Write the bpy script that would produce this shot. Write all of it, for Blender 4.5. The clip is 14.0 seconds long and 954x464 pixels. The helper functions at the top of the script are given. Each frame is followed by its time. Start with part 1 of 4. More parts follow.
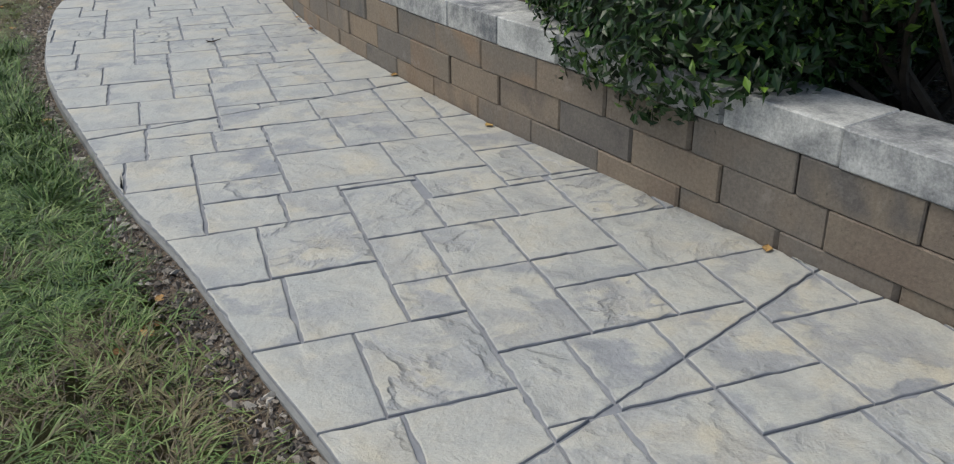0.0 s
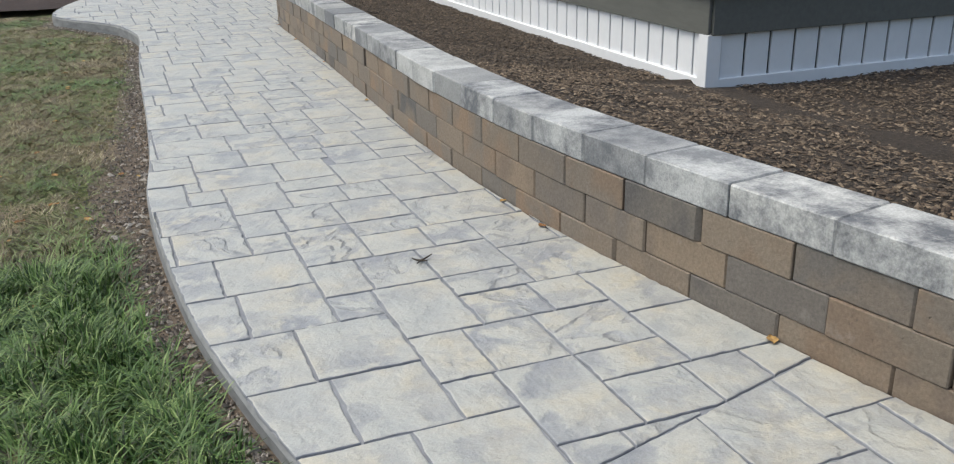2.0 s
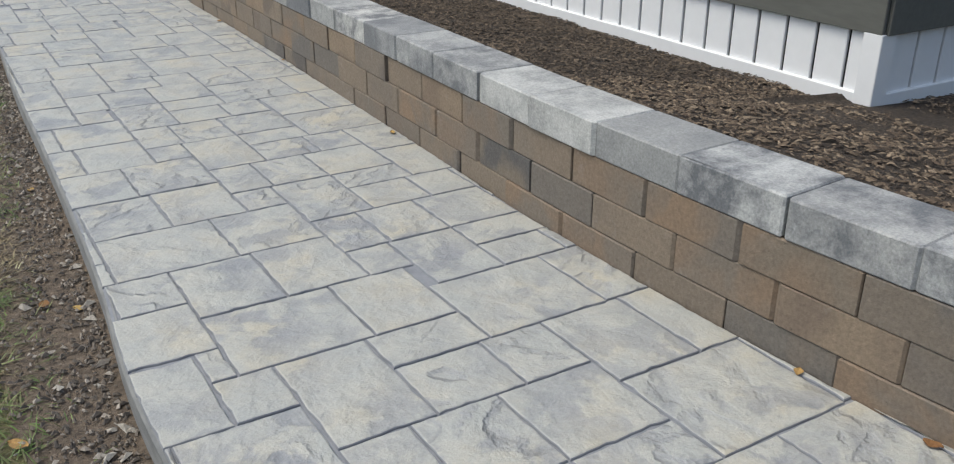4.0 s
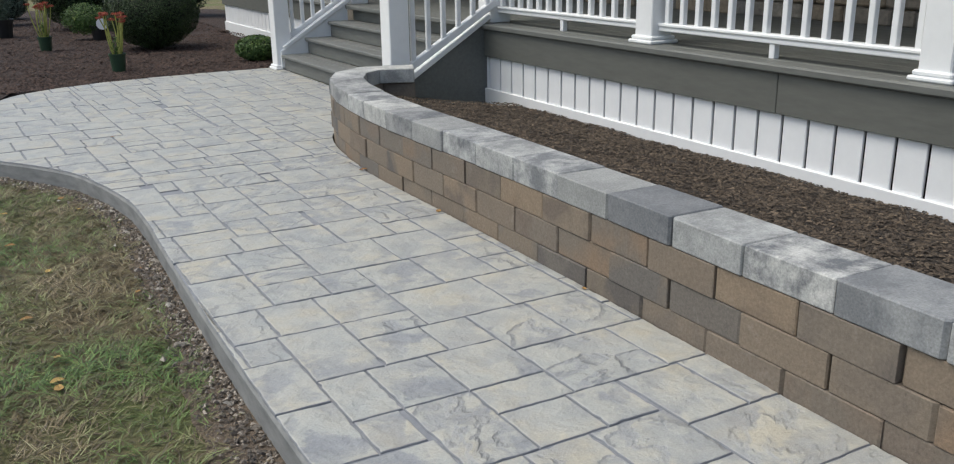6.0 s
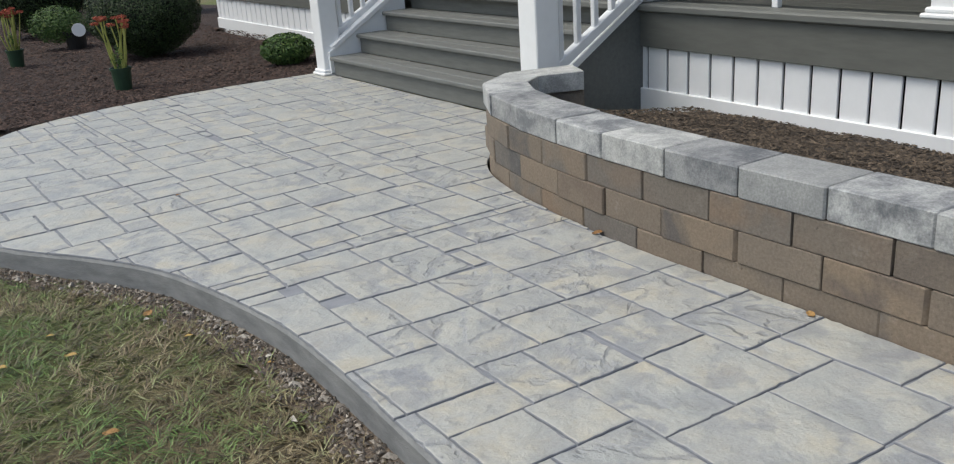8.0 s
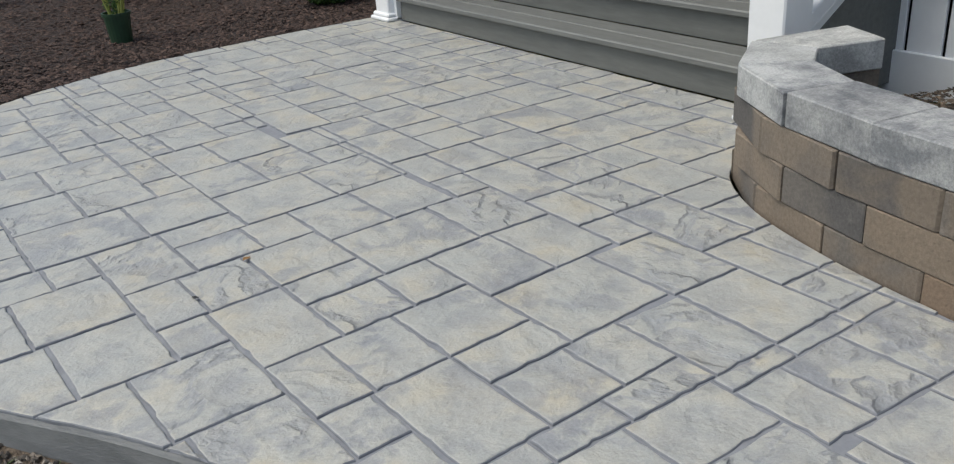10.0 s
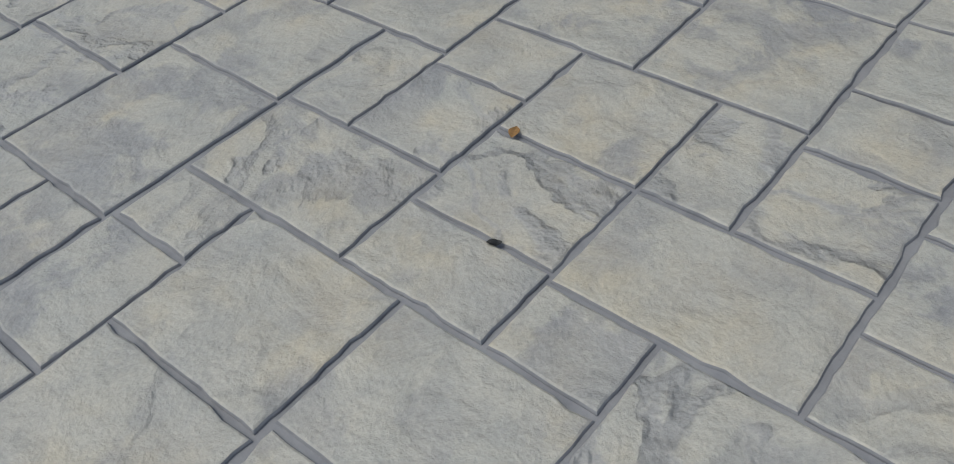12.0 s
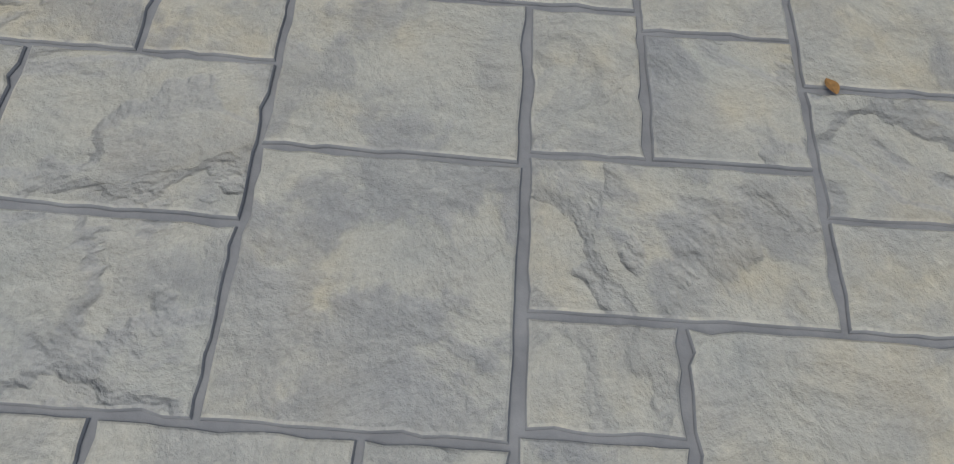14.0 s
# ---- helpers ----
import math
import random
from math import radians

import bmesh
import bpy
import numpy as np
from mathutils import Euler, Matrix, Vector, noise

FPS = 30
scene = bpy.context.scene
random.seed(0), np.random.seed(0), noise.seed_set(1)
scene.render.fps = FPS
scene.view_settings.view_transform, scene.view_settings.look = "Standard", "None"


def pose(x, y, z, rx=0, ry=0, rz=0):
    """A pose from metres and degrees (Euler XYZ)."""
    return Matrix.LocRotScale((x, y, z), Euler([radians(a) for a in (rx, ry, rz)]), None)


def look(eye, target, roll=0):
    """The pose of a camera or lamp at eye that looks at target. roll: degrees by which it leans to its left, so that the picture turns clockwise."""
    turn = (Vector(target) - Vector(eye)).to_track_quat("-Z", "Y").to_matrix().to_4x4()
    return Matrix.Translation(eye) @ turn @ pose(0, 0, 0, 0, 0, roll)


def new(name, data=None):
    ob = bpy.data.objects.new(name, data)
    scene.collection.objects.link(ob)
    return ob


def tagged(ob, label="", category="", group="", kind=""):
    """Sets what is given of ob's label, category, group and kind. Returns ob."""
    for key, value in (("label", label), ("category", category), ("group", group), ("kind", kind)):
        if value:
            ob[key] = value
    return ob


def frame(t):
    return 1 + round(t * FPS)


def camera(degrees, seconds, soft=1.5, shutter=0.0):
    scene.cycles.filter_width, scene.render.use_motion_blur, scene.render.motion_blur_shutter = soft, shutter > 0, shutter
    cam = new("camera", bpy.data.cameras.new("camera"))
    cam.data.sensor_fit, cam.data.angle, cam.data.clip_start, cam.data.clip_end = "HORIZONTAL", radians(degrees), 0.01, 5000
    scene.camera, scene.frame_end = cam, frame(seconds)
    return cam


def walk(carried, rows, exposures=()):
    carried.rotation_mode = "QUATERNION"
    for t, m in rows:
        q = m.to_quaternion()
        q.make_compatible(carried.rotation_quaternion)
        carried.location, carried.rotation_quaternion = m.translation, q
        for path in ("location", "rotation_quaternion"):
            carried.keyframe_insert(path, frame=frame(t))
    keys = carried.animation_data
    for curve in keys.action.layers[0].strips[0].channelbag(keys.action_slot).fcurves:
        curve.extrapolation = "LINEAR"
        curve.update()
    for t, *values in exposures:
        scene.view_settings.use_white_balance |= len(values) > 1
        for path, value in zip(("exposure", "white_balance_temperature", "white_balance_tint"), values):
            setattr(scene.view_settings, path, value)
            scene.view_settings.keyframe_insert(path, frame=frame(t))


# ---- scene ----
cam = camera(55.50, 14.0, soft=1.15)
# seconds, eye, yaw, pitch, roll
ROWS = [
    (0.0, -0.732, -1.717, 0.938, -17.93, -24.71, -0.65),
    (0.5, -0.946, -1.253, 0.96, -18.77, -21.85, -0.65),
    (1.0, -1.092, -0.844, 1.011, -20.72, -19.67, -0.96),
    (1.5, -1.193, -0.367, 1.075, -20.49, -19.58, -1.22),
    (2.0, -1.359, 0.104, 1.083, -20.72, -20.79, -1.36),
    (2.2, -1.455, 0.276, 1.076, -21.73, -20.56, -0.62),
    (4.3, -1.58, 2.26, 1.059, -31.83, -24.42, 0.46),
    (4.5, -1.596, 2.436, 1.091, -31.67, -23.26, 0.78),
    (5.0, -1.713, 2.892, 1.077, -31.03, -23.38, 0.03),
    (5.5, -1.812, 3.395, 1.086, -30.72, -20.94, -0.36),
    (6.0, -1.867, 3.893, 1.135, -29.58, -17.72, -0.78),
    (6.5, -1.98, 4.387, 1.156, -30.28, -15.82, -0.99),
    (7.0, -2.035, 4.887, 1.129, -30.91, -16.91, -2.44),
    (7.5, -2.059, 5.411, 1.134, -31.76, -18.0, -2.28),
    (7.7, -2.085, 5.622, 1.117, -32.21, -18.5, -2.89),
    (9.8, -1.779, 7.549, 0.991, -33.49, -23.47, -4.64),
    (10.0, -1.765, 7.718, 1.021, -33.23, -24.29, -4.2),
    (10.5, -1.785, 8.059, 0.985, -32.36, -25.94, -3.59),
    (11.0, -1.845, 8.452, 0.991, -32.89, -30.33, -6.29),
    (11.5, -1.828, 8.839, 0.908, -34.9, -36.97, -9.1),
    (12.0, -1.822, 9.186, 0.807, -42.49, -44.17, -7.29),
    (12.5, -1.822, 9.498, 0.701, -56.86, -51.05, -3.83),
    (13.0, -1.789, 9.737, 0.636, -66.55, -53.33, -0.3),
    (13.5, -1.752, 9.992, 0.721, -73.31, -58.2, -1.12),
    (14.0, -1.816, 10.274, 0.815, -88.34, -58.95, 4.17),
]


def aim(x, y, z, yaw, pitch, roll):
    a, b = radians(yaw), radians(pitch)
    way = Vector((-math.sin(a) * math.cos(b), math.cos(a) * math.cos(b), math.sin(b)))
    eye = Vector((x, y, z))
    return look(eye, eye + way, roll)


EXPOSURES = [(0.0, 0.09, 6520, 4), (1.5, 0.46, 6550, 4), (4.0, 0.25, 6500, 4), (8.0, 0.22, 6480, 4), (10.0, 0.12, 6480, 4), (11.0, -0.1, 6480, 4), (12.5, -0.3, 6600, 3), (14.0, -0.33, 6650, 3)]
walk(cam, [(r[0], aim(*r[1:])) for r in ROWS], EXPOSURES)
# -- end of walk
# ---- world, sun ----
world = bpy.data.worlds.new("sky")
scene.world = world
world.use_nodes = True
wn = world.node_tree.nodes
sky = wn.new("ShaderNodeTexSky")
sky.sky_type = "NISHITA"
sky.sun_disc = False
sky.sun_elevation, sky.sun_rotation = radians(62), radians(295)
sky.air_density, sky.dust_density, sky.ozone_density = 1.0, 4.0, 0.6
bg = wn["Background"]
bg.inputs["Strength"].default_value = 0.15
world.node_tree.links.new(sky.outputs[0], bg.inputs["Color"])
sun = new("sun", bpy.data.lights.new("sun", "SUN"))
sun.data.energy, sun.data.angle, sun.data.color = 1.3, radians(30), (1.0, 0.97, 0.92)
sun.matrix_world = look((-4.0, 6.9, 8.3), (0, 5.0, 0))


# ---- materials ----
class Nodes:
    """A short way to write a node material."""

    def __init__(self, name, rough=0.8):
        self.m = bpy.data.materials.new(name)
        self.m.use_nodes = True
        self.t = self.m.node_tree
        self.b = self.t.nodes["Principled BSDF"]
        self.b.inputs["Roughness"].default_value = rough
        self.pos = self.t.nodes.new("ShaderNodeNewGeometry")
        self.info = self.t.nodes.new("ShaderNodeObjectInfo")

    def put(self, sock, v):
        if isinstance(v, bpy.types.NodeSocket):
            self.t.links.new(v, sock)
        elif isinstance(v, tuple) and len(v) == 3 and sock.type == "RGBA":
            sock.default_value = (*v, 1)
        else:
            sock.default_value = v

    def math(self, op, a, b=0.0):
        n = self.t.nodes.new("ShaderNodeMath")
        n.operation = op
        self.put(n.inputs[0], a)
        self.put(n.inputs[1], b)
        return n.outputs[0]

    def rnd(self):
        return self.math("FRACT", self.math("ADD", self.info.outputs["Random"], self.pos.outputs["Random Per Island"]))

    def coords(self, spread=0.0, stretch=(1, 1, 1), turn=0.0):
        """World position, pushed apart and turned by a random number of each piece."""
        v = self.pos.outputs["Position"]
        if turn:
            n = self.t.nodes.new("ShaderNodeVectorRotate")
            n.rotation_type = "Z_AXIS"
            self.put(n.inputs["Vector"], v)
            self.put(n.inputs["Angle"], self.math("MULTIPLY", self.rnd(), turn))
            v = n.outputs[0]
        if spread:
            n = self.t.nodes.new("ShaderNodeVectorMath")
            n.operation = "ADD"
            self.put(n.inputs[0], v)
            self.put(n.inputs[1], self.math("MULTIPLY", self.rnd(), spread))
            v = n.outputs[0]
        n = self.t.nodes.new("ShaderNodeVectorMath")
        n.operation = "MULTIPLY"
        self.put(n.inputs[0], v)
        n.inputs[1].default_value = stretch
        return n.outputs[0]

    def noise(self, vec, scale, detail=4.0, rough=0.55, twist=0.0):
        n = self.t.nodes.new("ShaderNodeTexNoise")
        self.put(n.inputs["Vector"], vec)
        n.inputs["Scale"].default_value = scale
        n.inputs["Detail"].default_value = detail
        n.inputs["Roughness"].default_value = rough
        n.inputs["Distortion"].default_value = twist
        return n.outputs["Fac"]

    def cells(self, vec, scale):
        n = self.t.nodes.new("ShaderNodeTexVoronoi")
        self.put(n.inputs["Vector"], vec)
        n.inputs["Scale"].default_value = scale
        return n

    def ramp(self, fac, *stops):
        n = self.t.nodes.new("ShaderNodeValToRGB")
        el = n.color_ramp.elements
        while len(el) < len(stops):
            el.new(0.5)
        for e, (p, c) in zip(el, stops):
            e.position = p
            e.color = (*c, 1) if isinstance(c, tuple) else (c, c, c, 1)
        self.put(n.inputs[0], fac)
        return n.outputs[0]

    def mix(self, fac, a, b, how="MIX"):
        n = self.t.nodes.new("ShaderNodeMix")
        n.data_type = "RGBA"
        n.blend_type = how
        self.put(n.inputs[0], fac)
        self.put(n.inputs[6], a)
        self.put(n.inputs[7], b)
        return n.outputs[2]

    def bump(self, height, strength, dist, after=None):
        n = self.t.nodes.new("ShaderNodeBump")
        n.inputs["Strength"].default_value = strength
        n.inputs["Distance"].default_value = dist
        self.put(n.inputs["Height"], height)
        if after is not None:
            self.put(n.inputs["Normal"], after)
        return n.outputs[0]

    def done(self, color, normal=None, rough=None):
        self.put(self.b.inputs["Base Color"], color)
        if normal is not None:
            self.put(self.b.inputs["Normal"], normal)
        if rough is not None:
            self.put(self.b.inputs["Roughness"], rough)
        return self.m


def stamped_stone():
    n = Nodes("stamped_stone", 0.5)
    v = n.coords(spread=37.0)
    lay = n.coords(spread=53.0, stretch=(1.0, 1.4, 1.0), turn=6.283)
    # cleft slate: rolling terraces parted by ragged scarps
    climb = n.math("MULTIPLY", n.noise(lay, 4.4, 5, 0.48, 0.25), 6.0)
    step = n.math("FRACT", climb)
    rise = n.ramp(step, (0.0, 0.0), (0.52, 0.10), (0.70, 0.50), (0.83, 0.96), (1.0, 1.0))
    cleft = n.math("DIVIDE", n.math("ADD", n.math("FLOOR", climb), rise), 6.0)
    share = n.ramp(n.math("FRACT", n.math("MULTIPLY", n.rnd(), 4.3)), (0.0, 0.08), (0.4, 0.28), (0.75, 0.85), (1.0, 1.0))
    # grey release powder stays in the hollows; under the scarps the grey also paints their shaded side
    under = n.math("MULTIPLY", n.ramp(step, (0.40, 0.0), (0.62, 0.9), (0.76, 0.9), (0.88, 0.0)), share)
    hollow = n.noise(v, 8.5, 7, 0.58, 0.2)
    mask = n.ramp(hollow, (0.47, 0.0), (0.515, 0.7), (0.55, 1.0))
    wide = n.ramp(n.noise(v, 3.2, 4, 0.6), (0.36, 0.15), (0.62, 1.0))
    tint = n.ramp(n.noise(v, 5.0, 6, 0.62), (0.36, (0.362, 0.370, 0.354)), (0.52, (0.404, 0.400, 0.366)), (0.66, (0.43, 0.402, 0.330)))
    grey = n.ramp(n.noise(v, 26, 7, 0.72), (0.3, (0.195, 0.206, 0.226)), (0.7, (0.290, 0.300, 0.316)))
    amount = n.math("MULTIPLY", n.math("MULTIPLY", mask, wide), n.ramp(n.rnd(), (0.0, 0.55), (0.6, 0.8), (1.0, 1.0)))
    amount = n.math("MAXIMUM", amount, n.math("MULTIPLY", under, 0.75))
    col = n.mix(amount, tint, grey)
    col = n.mix(0.35, col, n.ramp(n.noise(v, 170, 5, 0.8), (0.28, 0.25), (0.72, 0.72)), "OVERLAY")
    nm = n.bump(n.math("MULTIPLY", cleft, share), 1.0, 0.042)
    nm = n.bump(n.math("SUBTRACT", 1.0, hollow), 0.9, 0.022, nm)
    nm = n.bump(n.noise(v, 36, 8, 0.66), 0.55, 0.005, nm)
    return n.done(col, nm)


def joint_stone():
    n = Nodes("joint_stone", 0.8)
    v = n.coords()
    col = n.ramp(n.noise(v, 14, 6, 0.65), (0.3, (0.175, 0.184, 0.207)), (0.7, (0.262, 0.272, 0.294)))
    return n.done(col, n.bump(n.noise(v, 90, 4), 0.4, 0.003))


def slab_side():
    n = Nodes("slab_side", 0.85)
    v = n.coords(stretch=(1, 1, 3))
    col = n.ramp(n.noise(v, 7, 6, 0.65), (0.3, (0.15, 0.155, 0.16)), (0.7, (0.27, 0.275, 0.275)))
    nm = n.bump(n.noise(v, 60, 5, 0.7), 0.6, 0.004)
    return n.done(col, nm)


def block_brown():
    n = Nodes("block_brown", 0.85)
    v = n.coords(spread=41.0)
    r = n.rnd()
    base = n.ramp(r, (0.0, (0.17, 0.142, 0.112)), (0.2, (0.215, 0.173, 0.13)), (0.4, (0.134, 0.123, 0.112)), (0.6, (0.236, 0.180, 0.126)), (0.8, (0.146, 0.132, 0.116)), (1.0, (0.185, 0.148, 0.112)))
    other = n.ramp(n.math("FRACT", n.math("MULTIPLY", r, 7.3)), (0.0, (0.095, 0.091, 0.089)), (0.4, (0.218, 0.156, 0.106)), (0.7, (0.14, 0.126, 0.112)), (1.0, (0.20, 0.158, 0.118)))
    col = n.mix(n.ramp(n.noise(v, 4.2, 3, 0.5, 0.6), (0.44, 0.0), (0.6, 1.0)), base, other)
    col = n.mix(0.38, col, n.ramp(n.noise(v, 110, 4, 0.7), (0.28, 0.2), (0.72, 0.8)), "OVERLAY")
    col = n.mix(n.ramp(n.noise(v, 11, 6, 0.7), (0.6, 0.0), (0.78, 0.35)), col, (0.38, 0.35, 0.32))
    pit = n.ramp(n.noise(v, 75, 4, 0.7), (0.27, 0.0), (0.36, 1.0))
    col = n.mix(n.math("MULTIPLY", n.math("SUBTRACT", 1.0, pit), 0.6), col, (0.075, 0.062, 0.052))
    nm = n.bump(n.noise(v, 22, 8, 0.7), 0.55, 0.011)
    nm = n.bump(pit, 0.6, 0.005, nm)
    return n.done(col, nm)


def block_grey():
    n = Nodes("block_grey", 0.88)
    v = n.coords(spread=29.0)
    r = n.rnd()
    dark = n.ramp(n.math("FRACT", n.math("MULTIPLY", r, 5.7)), (0.0, (0.105, 0.112, 0.126)), (0.5, (0.185, 0.193, 0.204)), (1.0, (0.27, 0.275, 0.268)))
    pale = n.ramp(r, (0.0, (0.45, 0.46, 0.46)), (1.0, (0.56, 0.56, 0.54)))
    bloom = n.ramp(n.noise(v, 5.0, 9, 0.74, 0.1), (0.40, 0.0), (0.60, 1.0))
    amount = n.math("MULTIPLY", bloom, n.ramp(n.math("FRACT", n.math("MULTIPLY", r, 3.1)), (0.0, 0.08), (0.3, 0.6), (0.6, 0.9), (1.0, 1.0)))
    col = n.mix(amount, dark, pale)
    col = n.mix(0.45, col, n.ramp(n.noise(v, 150, 4, 0.7), (0.28, 0.2), (0.72, 0.8)), "OVERLAY")
    nm = n.bump(n.noise(v, 24, 5, 0.6), 0.35, 0.007)
    nm = n.bump(n.ramp(n.noise(v, 170, 3, 0.7), (0.33, 0.0), (0.43, 1.0)), 0.5, 0.003, nm)
    return n.done(col, nm)


def lawn_soil():
    n = Nodes("lawn_soil", 0.95)
    v = n.coords()
    dry = n.ramp(n.noise(v, 14, 6, 0.7), (0.3, (0.10, 0.078, 0.045)), (0.6, (0.22, 0.18, 0.095)), (0.8, (0.30, 0.25, 0.14)))
    green = n.ramp(n.noise(v, 30, 5, 0.7), (0.3, (0.085, 0.105, 0.035)), (0.7, (0.17, 0.195, 0.06)))
    col = n.mix(n.ramp(n.noise(v, 0.9, 4, 0.6), (0.42, 0.0), (0.6, 1.0)), dry, green)
    nm = n.bump(n.noise(v, 45, 6, 0.75), 1.0, 0.03)
    return n.done(col, nm)


def bare_soil():
    n = Nodes("bare_soil", 0.95)
    v = n.coords()
    col = n.ramp(n.noise(v, 40, 7, 0.75), (0.3, (0.082, 0.062, 0.046)), (0.55, (0.20, 0.155, 0.115)), (0.75, (0.33, 0.27, 0.205)))
    nm = n.bump(n.noise(v, 70, 6, 0.75), 1.0, 0.02)
    return n.done(col, nm)


def mulch_bed(name, lo, hi):
    n = Nodes(name, 0.95)
    v = n.coords()
    col = n.ramp(n.noise(v, 55, 7, 0.8), (0.32, lo), (0.55, hi), (0.78, tuple(2.0 * c for c in hi)))
    nm = n.bump(n.noise(v, 60, 7, 0.8), 1.0, 0.03)
    return n.done(col, nm)


def chips(name, *cols, rough=0.9):
    n = Nodes(name, rough)
    v = n.coords(spread=11.0)
    k = len(cols) - 1
    col = n.ramp(n.rnd(), *[(i / k, c) for i, c in enumerate(cols)])
    col = n.mix(0.5, col, n.ramp(n.noise(v, 160, 3), (0.3, 0.25), (0.7, 0.75)), "OVERLAY")
    return n.done(col)


def grass_blades():
    n = Nodes("grass_blades", 0.6)
    v = n.coords()
    green = n.ramp(n.rnd(), (0.0, (0.016, 0.04, 0.008)), (0.5, (0.056, 0.12, 0.02)), (0.85, (0.12, 0.20, 0.042)), (1.0, (0.22, 0.28, 0.10)))
    straw = n.ramp(n.rnd(), (0.0, (0.045, 0.034, 0.018)), (0.5, (0.155, 0.118, 0.06)), (0.85, (0.31, 0.25, 0.14)), (1.0, (0.52, 0.45, 0.30)))
    sep = n.t.nodes.new("ShaderNodeSeparateXYZ")
    n.put(sep.inputs[0], v)
    along = n.ramp(n.math("DIVIDE", n.math("ADD", sep.outputs[1], 2.0), 12.0), (0.18, 0.11), (0.25, 0.26), (0.41, 0.26), (0.47, -0.09), (1.0, -0.09))
    pick = n.math("ADD", n.noise(v, 1.7, 4, 0.65), along)
    pick = n.math("ADD", pick, n.math("MULTIPLY", n.math("SUBTRACT", n.rnd(), 0.5), 0.28))
    col = n.mix(n.ramp(pick, (0.48, 0.0), (0.62, 1.0)), straw, green)
    return n.done(col)


def foliage(name, dark, mid, light, rough=0.35):
    n = Nodes(name, rough)
    v = n.coords(spread=7.0)
    col = n.ramp(n.rnd(), (0.0, dark), (0.55, mid), (0.88, mid), (1.0, light))
    col = n.mix(0.3, col, n.ramp(n.noise(v, 60, 2), (0.3, 0.3), (0.7, 0.7)), "OVERLAY")
    n.b.inputs["Specular IOR Level"].default_value = 0.32
    return n.done(col)


def painted(name, color, rough, grain=0.04, scale=(3, 3, 3)):
    n = Nodes(name, rough)
    v = n.coords(spread=5.0, stretch=scale)
    k = n.noise(v, 6, 6, 0.65)
    col = n.ramp(k, (0.3, tuple(c * (1 - grain * 2) for c in color)), (0.7, tuple(c * (1 + grain) for c in color)))
    nm = n.bump(n.noise(v, 40, 4), 0.12, 0.002)
    return n.done(col, nm)


def veneer_stone():
    n = Nodes("veneer_stone", 0.9)
    v = n.coords(spread=23.0)
    base = n.ramp(n.rnd(), (0.0, (0.24, 0.20, 0.15)), (0.35, (0.33, 0.26, 0.18)), (0.7, (0.20, 0.19, 0.175)), (1.0, (0.38, 0.33, 0.26)))
    col = n.mix(0.6, base, n.ramp(n.noise(v, 22, 6, 0.7), (0.25, 0.2), (0.75, 0.8)), "OVERLAY")
    return n.done(col, n.bump(n.noise(v, 18, 6, 0.65), 0.8, 0.02))


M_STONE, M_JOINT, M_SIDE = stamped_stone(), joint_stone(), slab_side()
M_BROWN, M_CAP = block_brown(), block_grey()
M_LAWN, M_SOIL = lawn_soil(), bare_soil()
M_BED = mulch_bed("mulch_weathered", (0.024, 0.018, 0.014), (0.08, 0.06, 0.044))
M_BED_RED = mulch_bed("mulch_fresh", (0.014, 0.009, 0.008), (0.055, 0.034, 0.027))
M_CHIP = chips("bark_chip", (0.018, 0.013, 0.010), (0.085, 0.06, 0.042), (0.16, 0.12, 0.082), (0.06, 0.044, 0.031), (0.26, 0.20, 0.14))
# M_CHIP about a third darker: shade by the porch, put into the colour
M_CHIP_SHADED = chips("bark_chip_shaded", (0.012, 0.009, 0.007), (0.055, 0.040, 0.029), (0.10, 0.076, 0.053), (0.04, 0.03, 0.022), (0.16, 0.12, 0.085))
M_CHIP_RED = chips("bark_chip_red", (0.012, 0.008, 0.007), (0.05, 0.028, 0.022), (0.095, 0.06, 0.046), (0.03, 0.018, 0.015))
M_GRAVEL = chips("gravel", (0.045, 0.040, 0.036), (0.15, 0.127, 0.105), (0.09, 0.077, 0.065), (0.21, 0.178, 0.147), (0.40, 0.355, 0.30))
M_PEBBLE = chips("pebble", (0.16, 0.14, 0.12), (0.30, 0.27, 0.23), (0.44, 0.41, 0.36), (0.22, 0.19, 0.16))
M_GRASS = grass_blades()
M_LEAF = foliage("holly_leaf", (0.006, 0.017, 0.005), (0.019, 0.05, 0.011), (0.15, 0.26, 0.035), 0.34)
M_BOX = foliage("boxwood_leaf", (0.012, 0.026, 0.009), (0.032, 0.06, 0.018), (0.08, 0.12, 0.035), 0.45)
# near-black green that stands for the shade inside the shrubs
M_SHADE = foliage("inner_shade_tone", (0.003, 0.007, 0.003), (0.005, 0.012, 0.004), (0.008, 0.018, 0.006), 0.7)
M_SAGE = foliage("lavender_leaf", (0.07, 0.10, 0.07), (0.13, 0.17, 0.12), (0.22, 0.26, 0.19), 0.6)
M_LOW = foliage("low_leaf", (0.03, 0.07, 0.015), (0.07, 0.13, 0.03), (0.16, 0.22, 0.06), 0.5)
M_DEAD = chips("dead_leaf", (0.17, 0.08, 0.03), (0.32, 0.19, 0.07), (0.42, 0.30, 0.10))
M_TWIG = painted("bark", (0.055, 0.042, 0.03), 0.9, 0.3)
